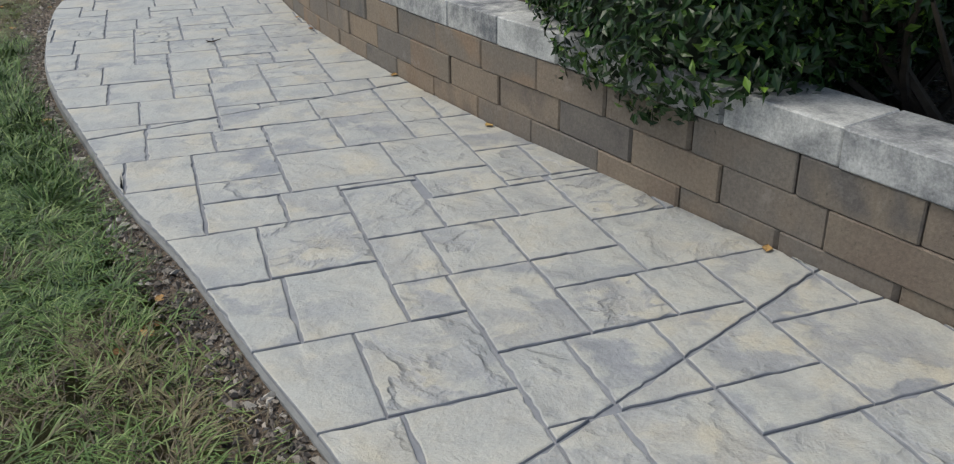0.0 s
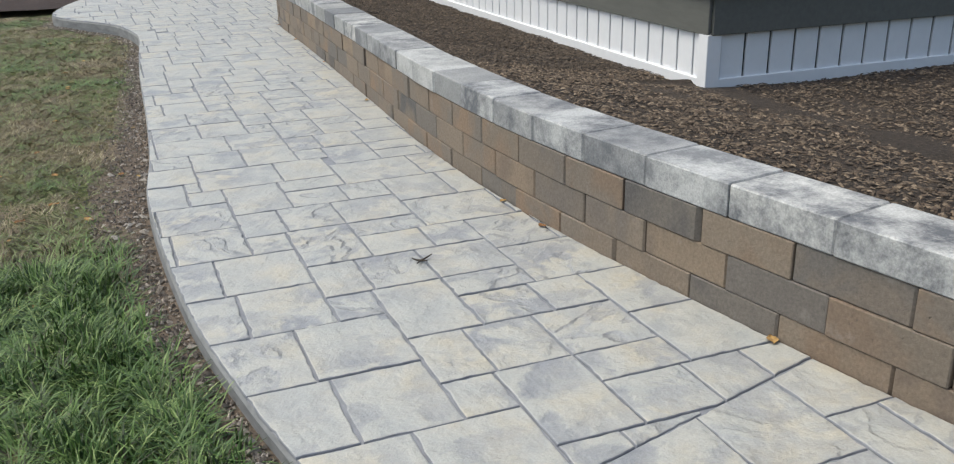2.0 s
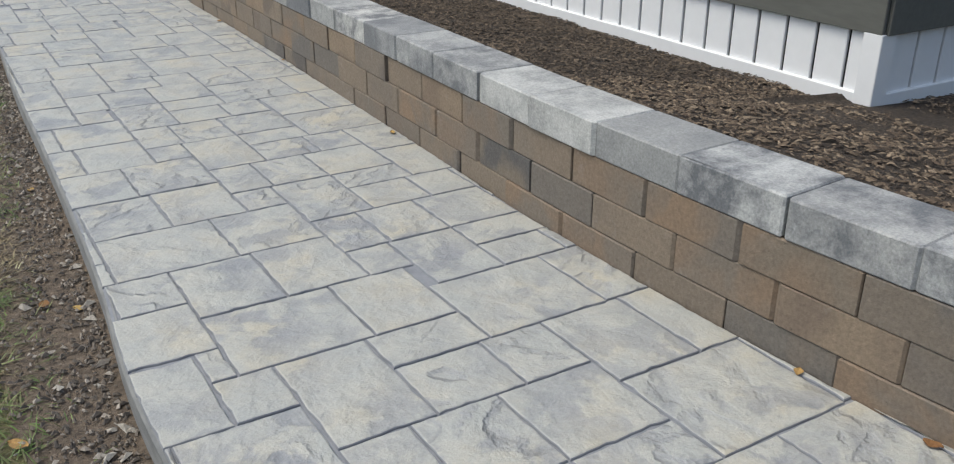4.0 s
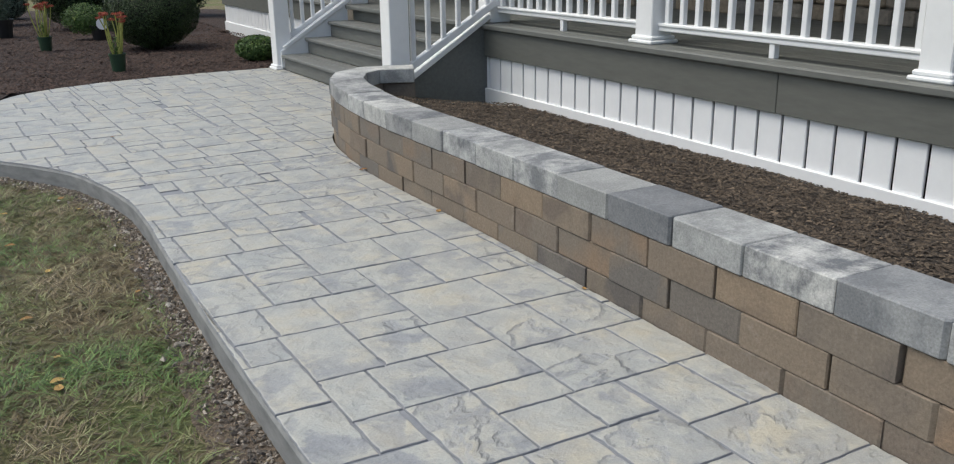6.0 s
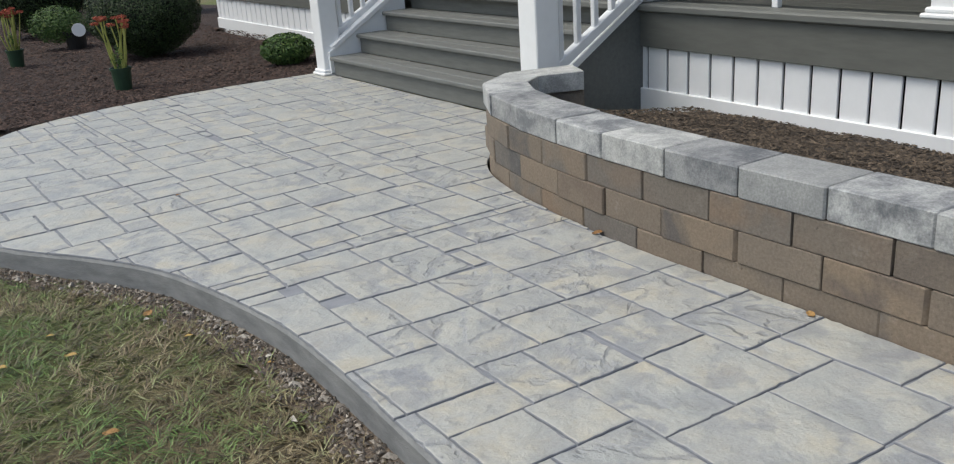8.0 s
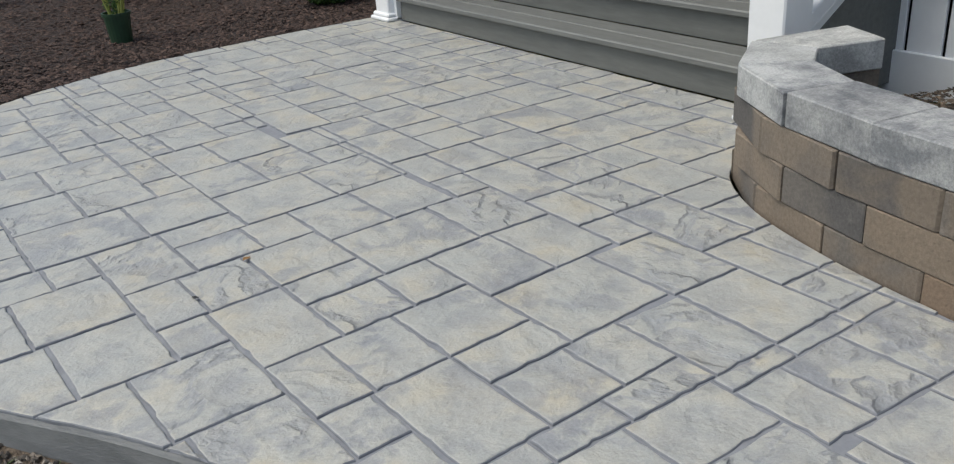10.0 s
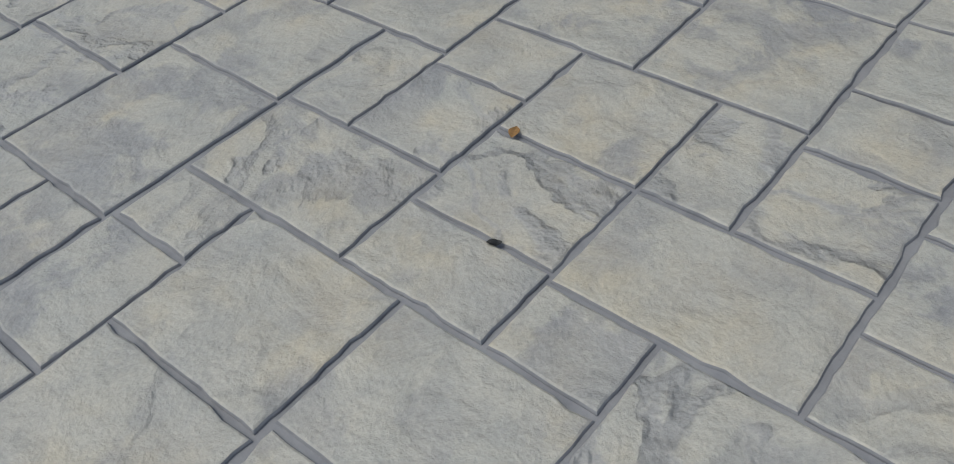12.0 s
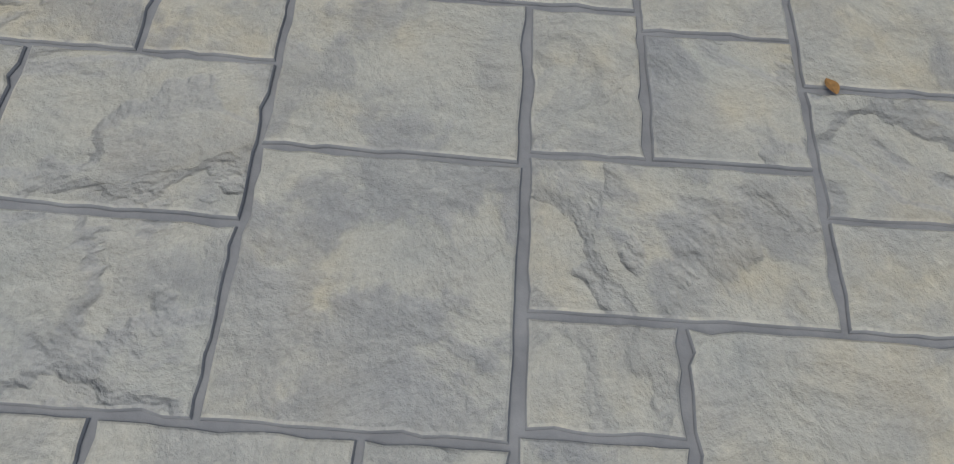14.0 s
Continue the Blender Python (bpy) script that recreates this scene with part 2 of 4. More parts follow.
M_WHITE = painted("white_vinyl", (0.80, 0.81, 0.82), 0.38, 0.015)
M_GREY = painted("grey_composite", (0.14, 0.145, 0.136), 0.55, 0.10, (8, 1, 8))
M_TREAD = painted("grey_tread", (0.16, 0.165, 0.158), 0.5, 0.12, (8, 1, 8))
M_FASCIA = painted("grey_fascia", (0.125, 0.128, 0.116), 0.5, 0.08, (6, 1, 6))
# near-black stand-in for the shade in wall joints and behind skirt boards
M_DARK = painted("dark_gap_shade", (0.02, 0.02, 0.02), 0.95, 0.2)
M_VENEER, M_MORTAR = veneer_stone(), painted("mortar", (0.22, 0.20, 0.175), 0.95, 0.15)
M_POT = painted("green_plastic", (0.018, 0.05, 0.025), 0.45, 0.1)
M_BLACK = painted("black_plastic", (0.014, 0.015, 0.016), 0.45, 0.1)
M_STEM = painted("pale_stem", (0.36, 0.38, 0.10), 0.6, 0.15)
M_RED = chips("red_flower", (0.28, 0.05, 0.035), (0.42, 0.10, 0.06), (0.33, 0.12, 0.08))
M_PINK = chips("pink_flower", (0.4, 0.02, 0.06), (0.5, 0.05, 0.1))
M_GLASS = painted("dark_glass", (0.02, 0.022, 0.025), 0.05, 0.1)


# ---- mesh helpers ----
def part(name, bm, mat, parent=None, label=""):
    me = bpy.data.meshes.new(name)
    bm.to_mesh(me)
    bm.free()
    me.materials.append(mat)
    ob = new(name, me)
    ob.parent = parent
    if label:
        ob["label"] = label
    return ob


def raw(name, verts, faces, mat, parent=None, label=""):
    me = bpy.data.meshes.new(name)
    me.from_pydata(verts, [], faces)
    me.materials.append(mat)
    ob = new(name, me)
    ob.parent = parent
    if label:
        ob["label"] = label
    return ob


def thing(name, place, label, category, group="", kind=""):
    ob = new(name)
    ob.location = place
    ob.empty_display_size = 0.05
    return tagged(ob, label, category, group, kind)


def prism(bm, poly, z0, z1, bevel, skirt=True):
    """An upright solid over a plan polygon (counter-clockwise), with chamfered upper and lower edges."""
    n = len(poly)
    c = Vector((sum(p[0] for p in poly) / n, sum(p[1] for p in poly) / n))

    def ring(inset, z):
        out = []
        for i in range(n):
            a, b, d = Vector(poly[i - 1]), Vector(poly[i]), Vector(poly[(i + 1) % n])
            e1, e2 = (b - a), (d - b)
            e1 = e1.normalized() if e1.length > 1e-7 else Vector((1, 0))
            e2 = e2.normalized() if e2.length > 1e-7 else e1
            nn = Vector((-e1.y - e2.y, e1.x + e2.x))
            k = nn.length
            nn = nn / k * min(2 / k, 1.6) if k > 0.2 else (c - b).normalized()
            q = b + nn * inset
            out.append(bm.verts.new((q.x, q.y, z)))
        return out

    rings = [ring(bevel, z0), ring(0, z0 + bevel), ring(0, z1 - bevel), ring(bevel, z1)] if skirt else [ring(0, z0), ring(0, z1 - bevel), ring(bevel * 0.35, z1 - bevel * 0.3), ring(bevel, z1)]
    for lo, hi in zip(rings, rings[1:]):
        for i in range(n):
            bm.faces.new((lo[i], lo[(i + 1) % n], hi[(i + 1) % n], hi[i]))
    bm.faces.new(rings[-1])
    if skirt:
        bm.faces.new(rings[0][::-1])


def chamfered(x0, x1, y0, y1, c=0.0):
    if c <= 0:
        return [(x0, y0), (x1, y0), (x1, y1), (x0, y1)]
    return [(x0 + c, y0), (x1 - c, y0), (x1, y0 + c), (x1, y1 - c), (x1 - c, y1), (x0 + c, y1), (x0, y1 - c), (x0, y0 + c)]


def brick(name, x0, x1, y0, y1, z0, z1, mat, parent=None, bevel=0.003, label="", m=None):
    """A box with small chamfers; m places it."""
    bm = bmesh.new()
    prism(bm, chamfered(x0, x1, y0, y1, min(bevel, 0.3 * min(x1 - x0, y1 - y0))), z0, z1, min(bevel, 0.3 * (z1 - z0)))
    if m is not None:
        bm.transform(m)
    return part(name, bm, mat, parent, label)


def sloped(name, p, q, w, h, mat, parent, label="", bevel=0.004):
    """A bar of section w x h from p to q, with its height in the upright plane of its length."""
    p, q = Vector(p), Vector(q)
    d = q - p
    m = Matrix.Translation(p) @ d.to_track_quat("X", "Z").to_matrix().to_4x4()
    return brick(name, 0, d.length, -w / 2, w / 2, -h / 2, h / 2, mat, parent, bevel, label, m)


def spline(pts, n):
    P = [Vector(p) for p in pts]
    out = []
    for i in range(len(P) - 1):
        a, b, c, d = P[max(i - 1, 0)], P[i], P[i + 1], P[min(i + 2, len(P) - 1)]
        for k in range(n):
            t = k / n
            out.append(0.5 * ((2 * b) + (c - a) * t + (2 * a - 5 * b + 4 * c - d) * t * t + (3 * b - a - 3 * c + d) * t ** 3))
    out.append(P[-1])
    return out


class Line:
    """A plan line measured by its length."""

    def __init__(self, pts):
        self.p = pts
        self.s = [0.0]
        for a, b in zip(pts, pts[1:]):
            self.s.append(self.s[-1] + (b - a).length)
        self.length = self.s[-1]

    def at(self, s):
        i = min(max(int(np.searchsorted(self.s, s)) - 1, 0), len(self.p) - 2)
        k = (s - self.s[i]) / (self.s[i + 1] - self.s[i])
        a, b = self.p[i], self.p[i + 1]
        return a + (b - a) * k

    def way(self, s):
        return (self.at(s + 0.04) - self.at(s - 0.04)).normalized()

    def where_y(self, y):
        for i in range(len(self.p) - 1):
            if self.p[i].y <= y <= self.p[i + 1].y:
                return self.s[i] + (self.s[i + 1] - self.s[i]) * (y - self.p[i].y) / (self.p[i + 1].y - self.p[i].y)
        return 0.0


def in_poly(x, y, poly):
    hit = np.zeros(np.shape(x), bool)
    for (x0, y0), (x1, y1) in zip(poly, poly[1:] + poly[:1]):
        if y0 != y1:
            hit ^= ((y0 > y) != (y1 > y)) & (x < (x1 - x0) * (y - y0) / (y1 - y0) + x0)
    return hit


# ---- plan ----
WALL = Line(spline([(1.30, -3.2), (0.87, -1.3), (0.65, -0.52), (0.53, -0.10), (0.37, 0.46), (0.19, 1.13), (0.0, 2.07), (-0.12, 2.9), (-0.165, 3.8), (-0.14, 4.93), (-0.11, 6.1),
                    (-0.09, 7.25), (-0.085, 8.05), (-0.03, 8.6), (0.03, 8.93), (0.13, 9.22), (0.30, 9.44), (0.54, 9.52), (0.80, 9.42)], 8))
EDGE = Line(spline([(-0.20, -3.2), (-0.42, -1.3), (-0.585, -0.55), (-0.68, -0.19), (-0.8, 0.3), (-0.945, 0.78), (-1.1, 1.46), (-1.22, 2.0), (-1.31, 2.6), (-1.365, 3.6), (-1.33, 4.3), (-1.31, 5.2),
                    (-1.30, 6.4), (-1.27, 7.4), (-1.25, 7.95), (-1.27, 8.38), (-1.39, 8.95), (-1.56, 9.3), (-1.80, 9.67), (-1.98, 10.1), (-1.97, 10.6), (-1.80, 11.4), (-1.45, 12.15), (-0.75, 12.50), (0.06, 12.6), (0.70, 12.60)], 8))
STAIR_X, STAIR_Y0, STAIR_Y1 = 0.865, 9.74, 12.36
RISE, RUN, DECK_Z, DECK_X = 0.1435, 0.240, 0.574, 1.49
outline = [(p.x, p.y) for p in WALL.p] + [(0.86, 9.42), (0.86, 12.60)] + [(p.x, p.y) for p in reversed(EDGE.p)]


# ---- ground ----
def lawn_height(x, y):
    fall = min(max((y - 0.5) / 3.5, 0), 1)
    return -0.035 - 0.07 * fall + 0.012 * noise.noise((x * 1.7, y * 1.7, 0))


def ground_sheet():
    xs = [-400, -150, -60, -25, -12, -8] + [-6 + 0.25 * i for i in range(49)] + [9, 14, 30, 80, 400]
    ys = [-400, -120, -40, -15, -8] + [-5 + 0.25 * i for i in range(81)] + [18, 22, 30, 45, 80, 160, 420]
    verts, faces = [], []
    for y in ys:
        for x in xs:
            z = lawn_height(x, y)
            if (-1.3 < x < 1.5 and -4 < y < 13) or (x > -0.3 and y < 13):
                z = -0.16
            verts.append((x, y, z))
    w = len(xs)
    for j in range(len(ys) - 1):
        for i in range(w - 1):
            a = j * w + i
            faces.append((a, a + 1, a + w + 1, a + w))
    ob = raw("ground", verts, faces, M_LAWN)
    return tagged(ob, "patchy green and straw-brown lawn ground", "ground", kind="structure")


ground_sheet()

# slab under the stamped stones
bm = bmesh.new()
top = [bm.verts.new((x, y, -0.0065)) for x, y in outline]
low = [bm.verts.new((x, y, -0.17)) for x, y in outline]
bm.faces.new(top)
walkway = part("pavement", bm, M_JOINT)
tagged(walkway, "stamped concrete walkway slab with grey joints", "walkway", kind="structure")
bm = bmesh.new()
for k in range(len(EDGE.p) - 1):
    a, b = EDGE.p[k], EDGE.p[k + 1]
    na = Vector((-EDGE.way(EDGE.s[k]).y, EDGE.way(EDGE.s[k]).x))
    nb = Vector((-EDGE.way(EDGE.s[k + 1]).y, EDGE.way(EDGE.s[k + 1]).x))
    prof = ((-0.012, -0.004), (0.0, -0.010), (0.006, -0.02), (0.007, -0.17))
    for (o0, z0), (o1, z1) in zip(prof, prof[1:]):
        f4 = [a + na * o0, b + nb * o0, b + nb * o1, a + na * o1]
        bm.faces.new([bm.verts.new((q.x, q.y, z)) for q, z in zip(f4, (z0, z0, z1, z1))])
bmesh.ops.remove_doubles(bm, verts=bm.verts, dist=0.0005)
part("slab_edge", bm, M_SIDE, walkway, "smooth troweled grey concrete edge")


# ---- retaining wall ----
def wall_sink(y):
    """The courses run a little deeper where the wall begins."""
    return 0.03 * min(max(0.7 - y, 0.0), 1.3)


def wall_blocks():
    parent = thing("retaining_wall", (0, 0, 0), "low curved garden wall of tumbled tan, brown and grey concrete blocks with pale grey cap stones", "garden wall")
    rng = random.Random(7)
    rows = ((-0.03, 0.07, 1.71, "wall_block", M_BROWN), (0.07, 0.17, 1.61, "wall_block", M_BROWN), (0.17, 0.27, 1.70, "wall_block", M_BROWN), (0.27, 0.364, 1.62, "cap_stone", M_CAP))
    for (z0, z1, y0, name, mat), off in zip(rows, (0.033, 0.006, 0.021, 0.0)):
        s0 = WALL.where_y(y0)
        seams = [s0 + off + (0.317 * k if k < 3 else 0.634 + 0.299 * (k - 2)) + rng.uniform(-0.005, 0.005) for k in range(-20, 40)]
        seams = [s for s in seams if 0.05 < s < WALL.length - 0.10] + [WALL.length]
        for a, b in zip(seams, seams[1:]):
            cap = name == "cap_stone"
            gap = rng.uniform(0.0008, 0.0020)
            out = (0.004 if cap else 0.0) + rng.uniform(-0.005, 0.004)
            deep = 0.205 if cap else 0.19
            pa, pb, da, db = WALL.at(a + gap), WALL.at(b - gap), WALL.way(a), WALL.way(b)
            if (b - a) < 0.12:
                db = da
            na, nb = Vector((-da.y, da.x)), Vector((-db.y, db.x))
            k1, k2, k3, k4 = pa + na * out, pb + nb * out, pb - nb * deep, pa - na * deep
            c = 0.005
            e = (k2 - k1).normalized() * c
            g = (k4 - k3).normalized() * c
            u, v = (k3 - k2).normalized() * c, (k1 - k4).normalized() * c
            w1, w2 = rng.choice((0.5, 0.8, 1.2, 2.2)), rng.choice((0.5, 0.8, 1.2, 2.2))
            poly = [k4 - g, k4 + v, k1 - v * w1, k1 + e * w1, k2 - e * w2, k2 + u * w2, k3 - u, k3 + g]
            poly = [(q.x + rng.uniform(-0.0015, 0.0015), q.y + rng.uniform(-0.0015, 0.0015)) for q in poly][::-1]
            bm = bmesh.new()
            dz = rng.uniform(-0.002, 0.002)
            prism(bm, poly, z0 + 0.0008, z1 - 0.0008 + (dz if cap else 0), 0.004 if cap else rng.uniform(0.002, 0.0035))
            for v in bm.verts:
                v.co.z -= wall_sink(v.co.y)
            part(name, bm, mat, parent)
    # dark sheets inside the wall, coloured as the shade in its joints
    bm = bmesh.new()
    ss = np.linspace(0.06, WALL.length - 0.02, 90)
    for a, b in zip(ss, ss[1:]):
        q = []
        for s in (a, b):
            p, d = WALL.at(s), WALL.way(s)
            nn = Vector((-d.y, d.x))
            q.append((p - nn * 0.025, p - nn * 0.165))
        for z in (0.347,):
            bm.faces.new([bm.verts.new((w.x, w.y, z - wall_sink(w.y))) for w in (q[0][0], q[1][0], q[1][1], q[0][1])])
        for k in (0, 1):
            bm.faces.new([bm.verts.new((w.x, w.y, z)) for w, z in ((q[0][k], -0.1), (q[1][k], -0.1), (q[1][k], 0.347 - wall_sink(q[1][k].y)), (q[0][k], 0.347 - wall_sink(q[0][k].y)))])
    part("core", bm, M_DARK, parent, "dark sheet in the wall, coloured as shade between the blocks")


wall_blocks()


# ---- planting beds ----
def bed_height(x, y):
    """The bed behind the wall falls from the cap stones to the porch skirt."""
    s = min(max((x + 0.05) / 1.55, 0), 1)
    z = 0.312 - 0.265 * s ** 0.8
    z += 0.05 * max(0, min(1, (4.3 - y) / 2)) * s - wall_sink(y) * (1 - s)
    return z + 0.014 * noise.noise((x * 3.1, y * 3.1, 1)) + 0.006 * noise.noise((x * 11, y * 11, 2))


def upper_bed():
    verts, faces, rows = [], [], []
    ss = np.linspace(0.06, WALL.where_y(9.2), 110)
    for s in ss:
        p, d = WALL.at(s), WALL.way(s)
        start = p + Vector((d.y, -d.x)) * 0.15
        x1 = 1.60 if p.y > 4.2 else 5.0
        row = []
        for k in range(15):
            f = (k / 14) ** (1.0 if p.y > 4.2 else 1.6)
            x = start.x + (x1 - start.x) * f
            y = start.y + (p.y - start.y) * f
            row.append(len(verts))
            verts.append((x, y, bed_height(x, y)))
        rows.append(row)
    for r0, r1 in zip(rows, rows[1:]):
        for k in range(14):
            faces.append((r0[k], r0[k + 1], r1[k + 1], r1[k]))
    return tagged(raw("mulch_bed", verts, faces, M_BED), "planting bed of weathered brown bark mulch behind the wall", "mulch bed", kind="structure")


upper_bed()
FAR_BED = [(-2.9, 11.2), (-2.0, 11.1), (-1.7, 11.9), (-1.2, 12.36), (-0.6, 12.56), (0.3, 12.63), (0.9, 12.62), (1.56, 12.6), (1.56, 17.2), (3.2, 17.6), (3.0, 21.0), (2.2, 22.6), (0.6, 23.8), (-1.0, 24.0), (-3.0, 22.0), (-4.0, 17.0), (-3.6, 13.0)]


def far_bed():
    verts, faces = [], []
    cx, cy = 0.0, 16.5
    ring = spline([*FAR_BED, FAR_BED[0]], 4)
    k = 14
    for p in ring:
        for j in range(k + 1):
            f = j / k
            x, y = p.x + (cx - p.x) * f, p.y + (cy - p.y) * f
            verts.append((x, y, -0.035 + 0.03 * min(1, 6 * f) + 0.02 * noise.noise((x * 2, y * 2, 5))))
    for i in range(len(ring) - 1):
        for j in range(k):
            a = i * (k + 1) + j
            b = a + k + 1
            faces.append((a, b, b + 1, a + 1))
    return tagged(raw("mulch_bed", verts, faces, M_BED_RED), "planting bed of dark red-brown bark mulch past the patio", "mulch bed", kind="structure")


far_bed()


def shards(name, places, size, mat, label, category, seed, flat=0.35, long=2.2):
    """Many small angular chips joined into one sheet of stuff."""
    rng = np.random.default_rng(seed)
    n = len(places)
    P = np.array(places)
    sz = size * rng.uniform(0.5, 1.5, n)
    a = rng.uniform(0, 2 * np.pi, n)
    tilt = rng.uniform(-0.7, 0.7, (n, 2))
    ca, sa = np.cos(a), np.sin(a)
    verts = np.zeros((n, 5, 3))
    base = np.array([(-1, -0.5, 0), (1, -0.35, 0), (0.8, 0.5, 0), (-0.8, 0.4, 0), (0.1, 0.0, 1.0)])
    jit = base[None] + rng.normal(0, 0.15, (n, 5, 3)) * (1, 1, 0.3)
    lx = jit[:, :, 0] * sz[:, None] * long / 2
    ly = jit[:, :, 1] * sz[:, None]
    lz = jit[:, :, 2] * sz[:, None] * flat
    verts[:, :, 0] = P[:, None, 0] + ca[:, None] * lx - sa[:, None] * ly
    verts[:, :, 1] = P[:, None, 1] + sa[:, None] * lx + ca[:, None] * ly
    verts[:, :, 2] = P[:, None, 2] + lz + lx * tilt[:, :1] * 0.5 + ly * tilt[:, 1:] * 0.5
    quad = np.array([(0, 1, 4), (1, 2, 4), (2, 3, 4), (3, 0, 4)])
    faces = (np.arange(n)[:, None, None] * 5 + quad[None]).reshape(-1, 3)
    ob = raw(name, verts.reshape(-1, 3).tolist(), faces.tolist(), mat)
    return tagged(ob, label, category, kind="stuff")


rng = random.Random(3)
pts = []
while len(pts) < 64000:
    y = rng.uniform(-1.0, 4.2) if rng.random() < 0.6 else rng.uniform(4.1, 9.3)
    x = rng.uniform(-0.1, 1.52) if y > 4.15 else rng.uniform(-0.1, 3.4)
    s = WALL.where_y(y)
    if x < WALL.at(s).x + 0.20:
        continue
    pts.append((x, y, bed_height(x, y) + 0.005))
shards("bark_chips", [p for p in pts if p[1] < 4.6], 0.0092, M_CHIP, "scattered tan and brown shredded bark chips", "bark mulch", 1)
# chips along the porch take the shaded copy of the bark
shards("bark_chips", [p for p in pts if p[1] >= 4.6], 0.0088, M_CHIP_SHADED, "scattered brown shredded bark chips with porch shade in their colour", "bark mulch", 3)
pts = []
while len(pts) < 34000:
    y = 12.3 + 9.0 * rng.random() ** 1.7
    x = rng.uniform(-2.7, 1.6)
    if in_poly(x, y, FAR_BED):
        pts.append((x, y, -0.001 + 0.02 * noise.noise((x * 2, y * 2, 5))))
shards("bark_chips", pts, 0.013, M_CHIP_RED, "scattered dark red-brown shredded bark chips", "bark mulch", 2)

# bare strip, gravel and litter beside the slab
bm = bmesh.new()
prev = None
for s in np.linspace(0.05, EDGE.where_y(11.0), 260):
    p, d = EDGE.at(s), EDGE.way(s)
    nn = Vector((-d.y, d.x))
    w = 0.12 + 0.04 * noise.noise((s * 1.3, 0, 3)) + 0.04 * noise.noise((s * 6, 0, 4))
    w += 0.22 * max(0, 1 - abs(p.y - 4.2) / 2.2)
    row = []
    for f in (-0.02, 0.25, 0.6, 1.0):
        q = p + nn * w * f
        row.append(bm.verts.new((q.x, q.y, lawn_height(q.x, q.y) + (0.010, 0.006, 0.006, -0.006)[(-0.02, 0.25, 0.6, 1.0).index(f)])))
    if prev:
        for k in range(3):
            bm.faces.new((prev[k], row[k], row[k + 1], prev[k + 1]))
    prev = row
tagged(part("soil_strip", bm, M_SOIL), "bare brown soil strip along the concrete edge", "soil", kind="structure")
pts = []
for _ in range(9000):
    s = rng.uniform(0.05, EDGE.where_y(10.9))
    p, d = EDGE.at(s), EDGE.way(s)
    q = p + Vector((-d.y, d.x)) * (0.012 + abs(rng.gauss(0, 0.05 + 0.08 * max(0, 1 - abs(EDGE.at(s).y - 4.2) / 2.2))))
    pts.append((q.x, q.y, lawn_height(q.x, q.y) + 0.012))
shards("gravel", pts, 0.0066, M_GRAVEL, "small grey and brown gravel chips on bare soil", "gravel", 4, flat=0.8, long=2.0)
shards("pebbles", pts[::34], 0.0125, M_PEBBLE, "scattered pale tan and grey pebbles on bare soil", "pebbles", 6, flat=0.7, long=2.2)


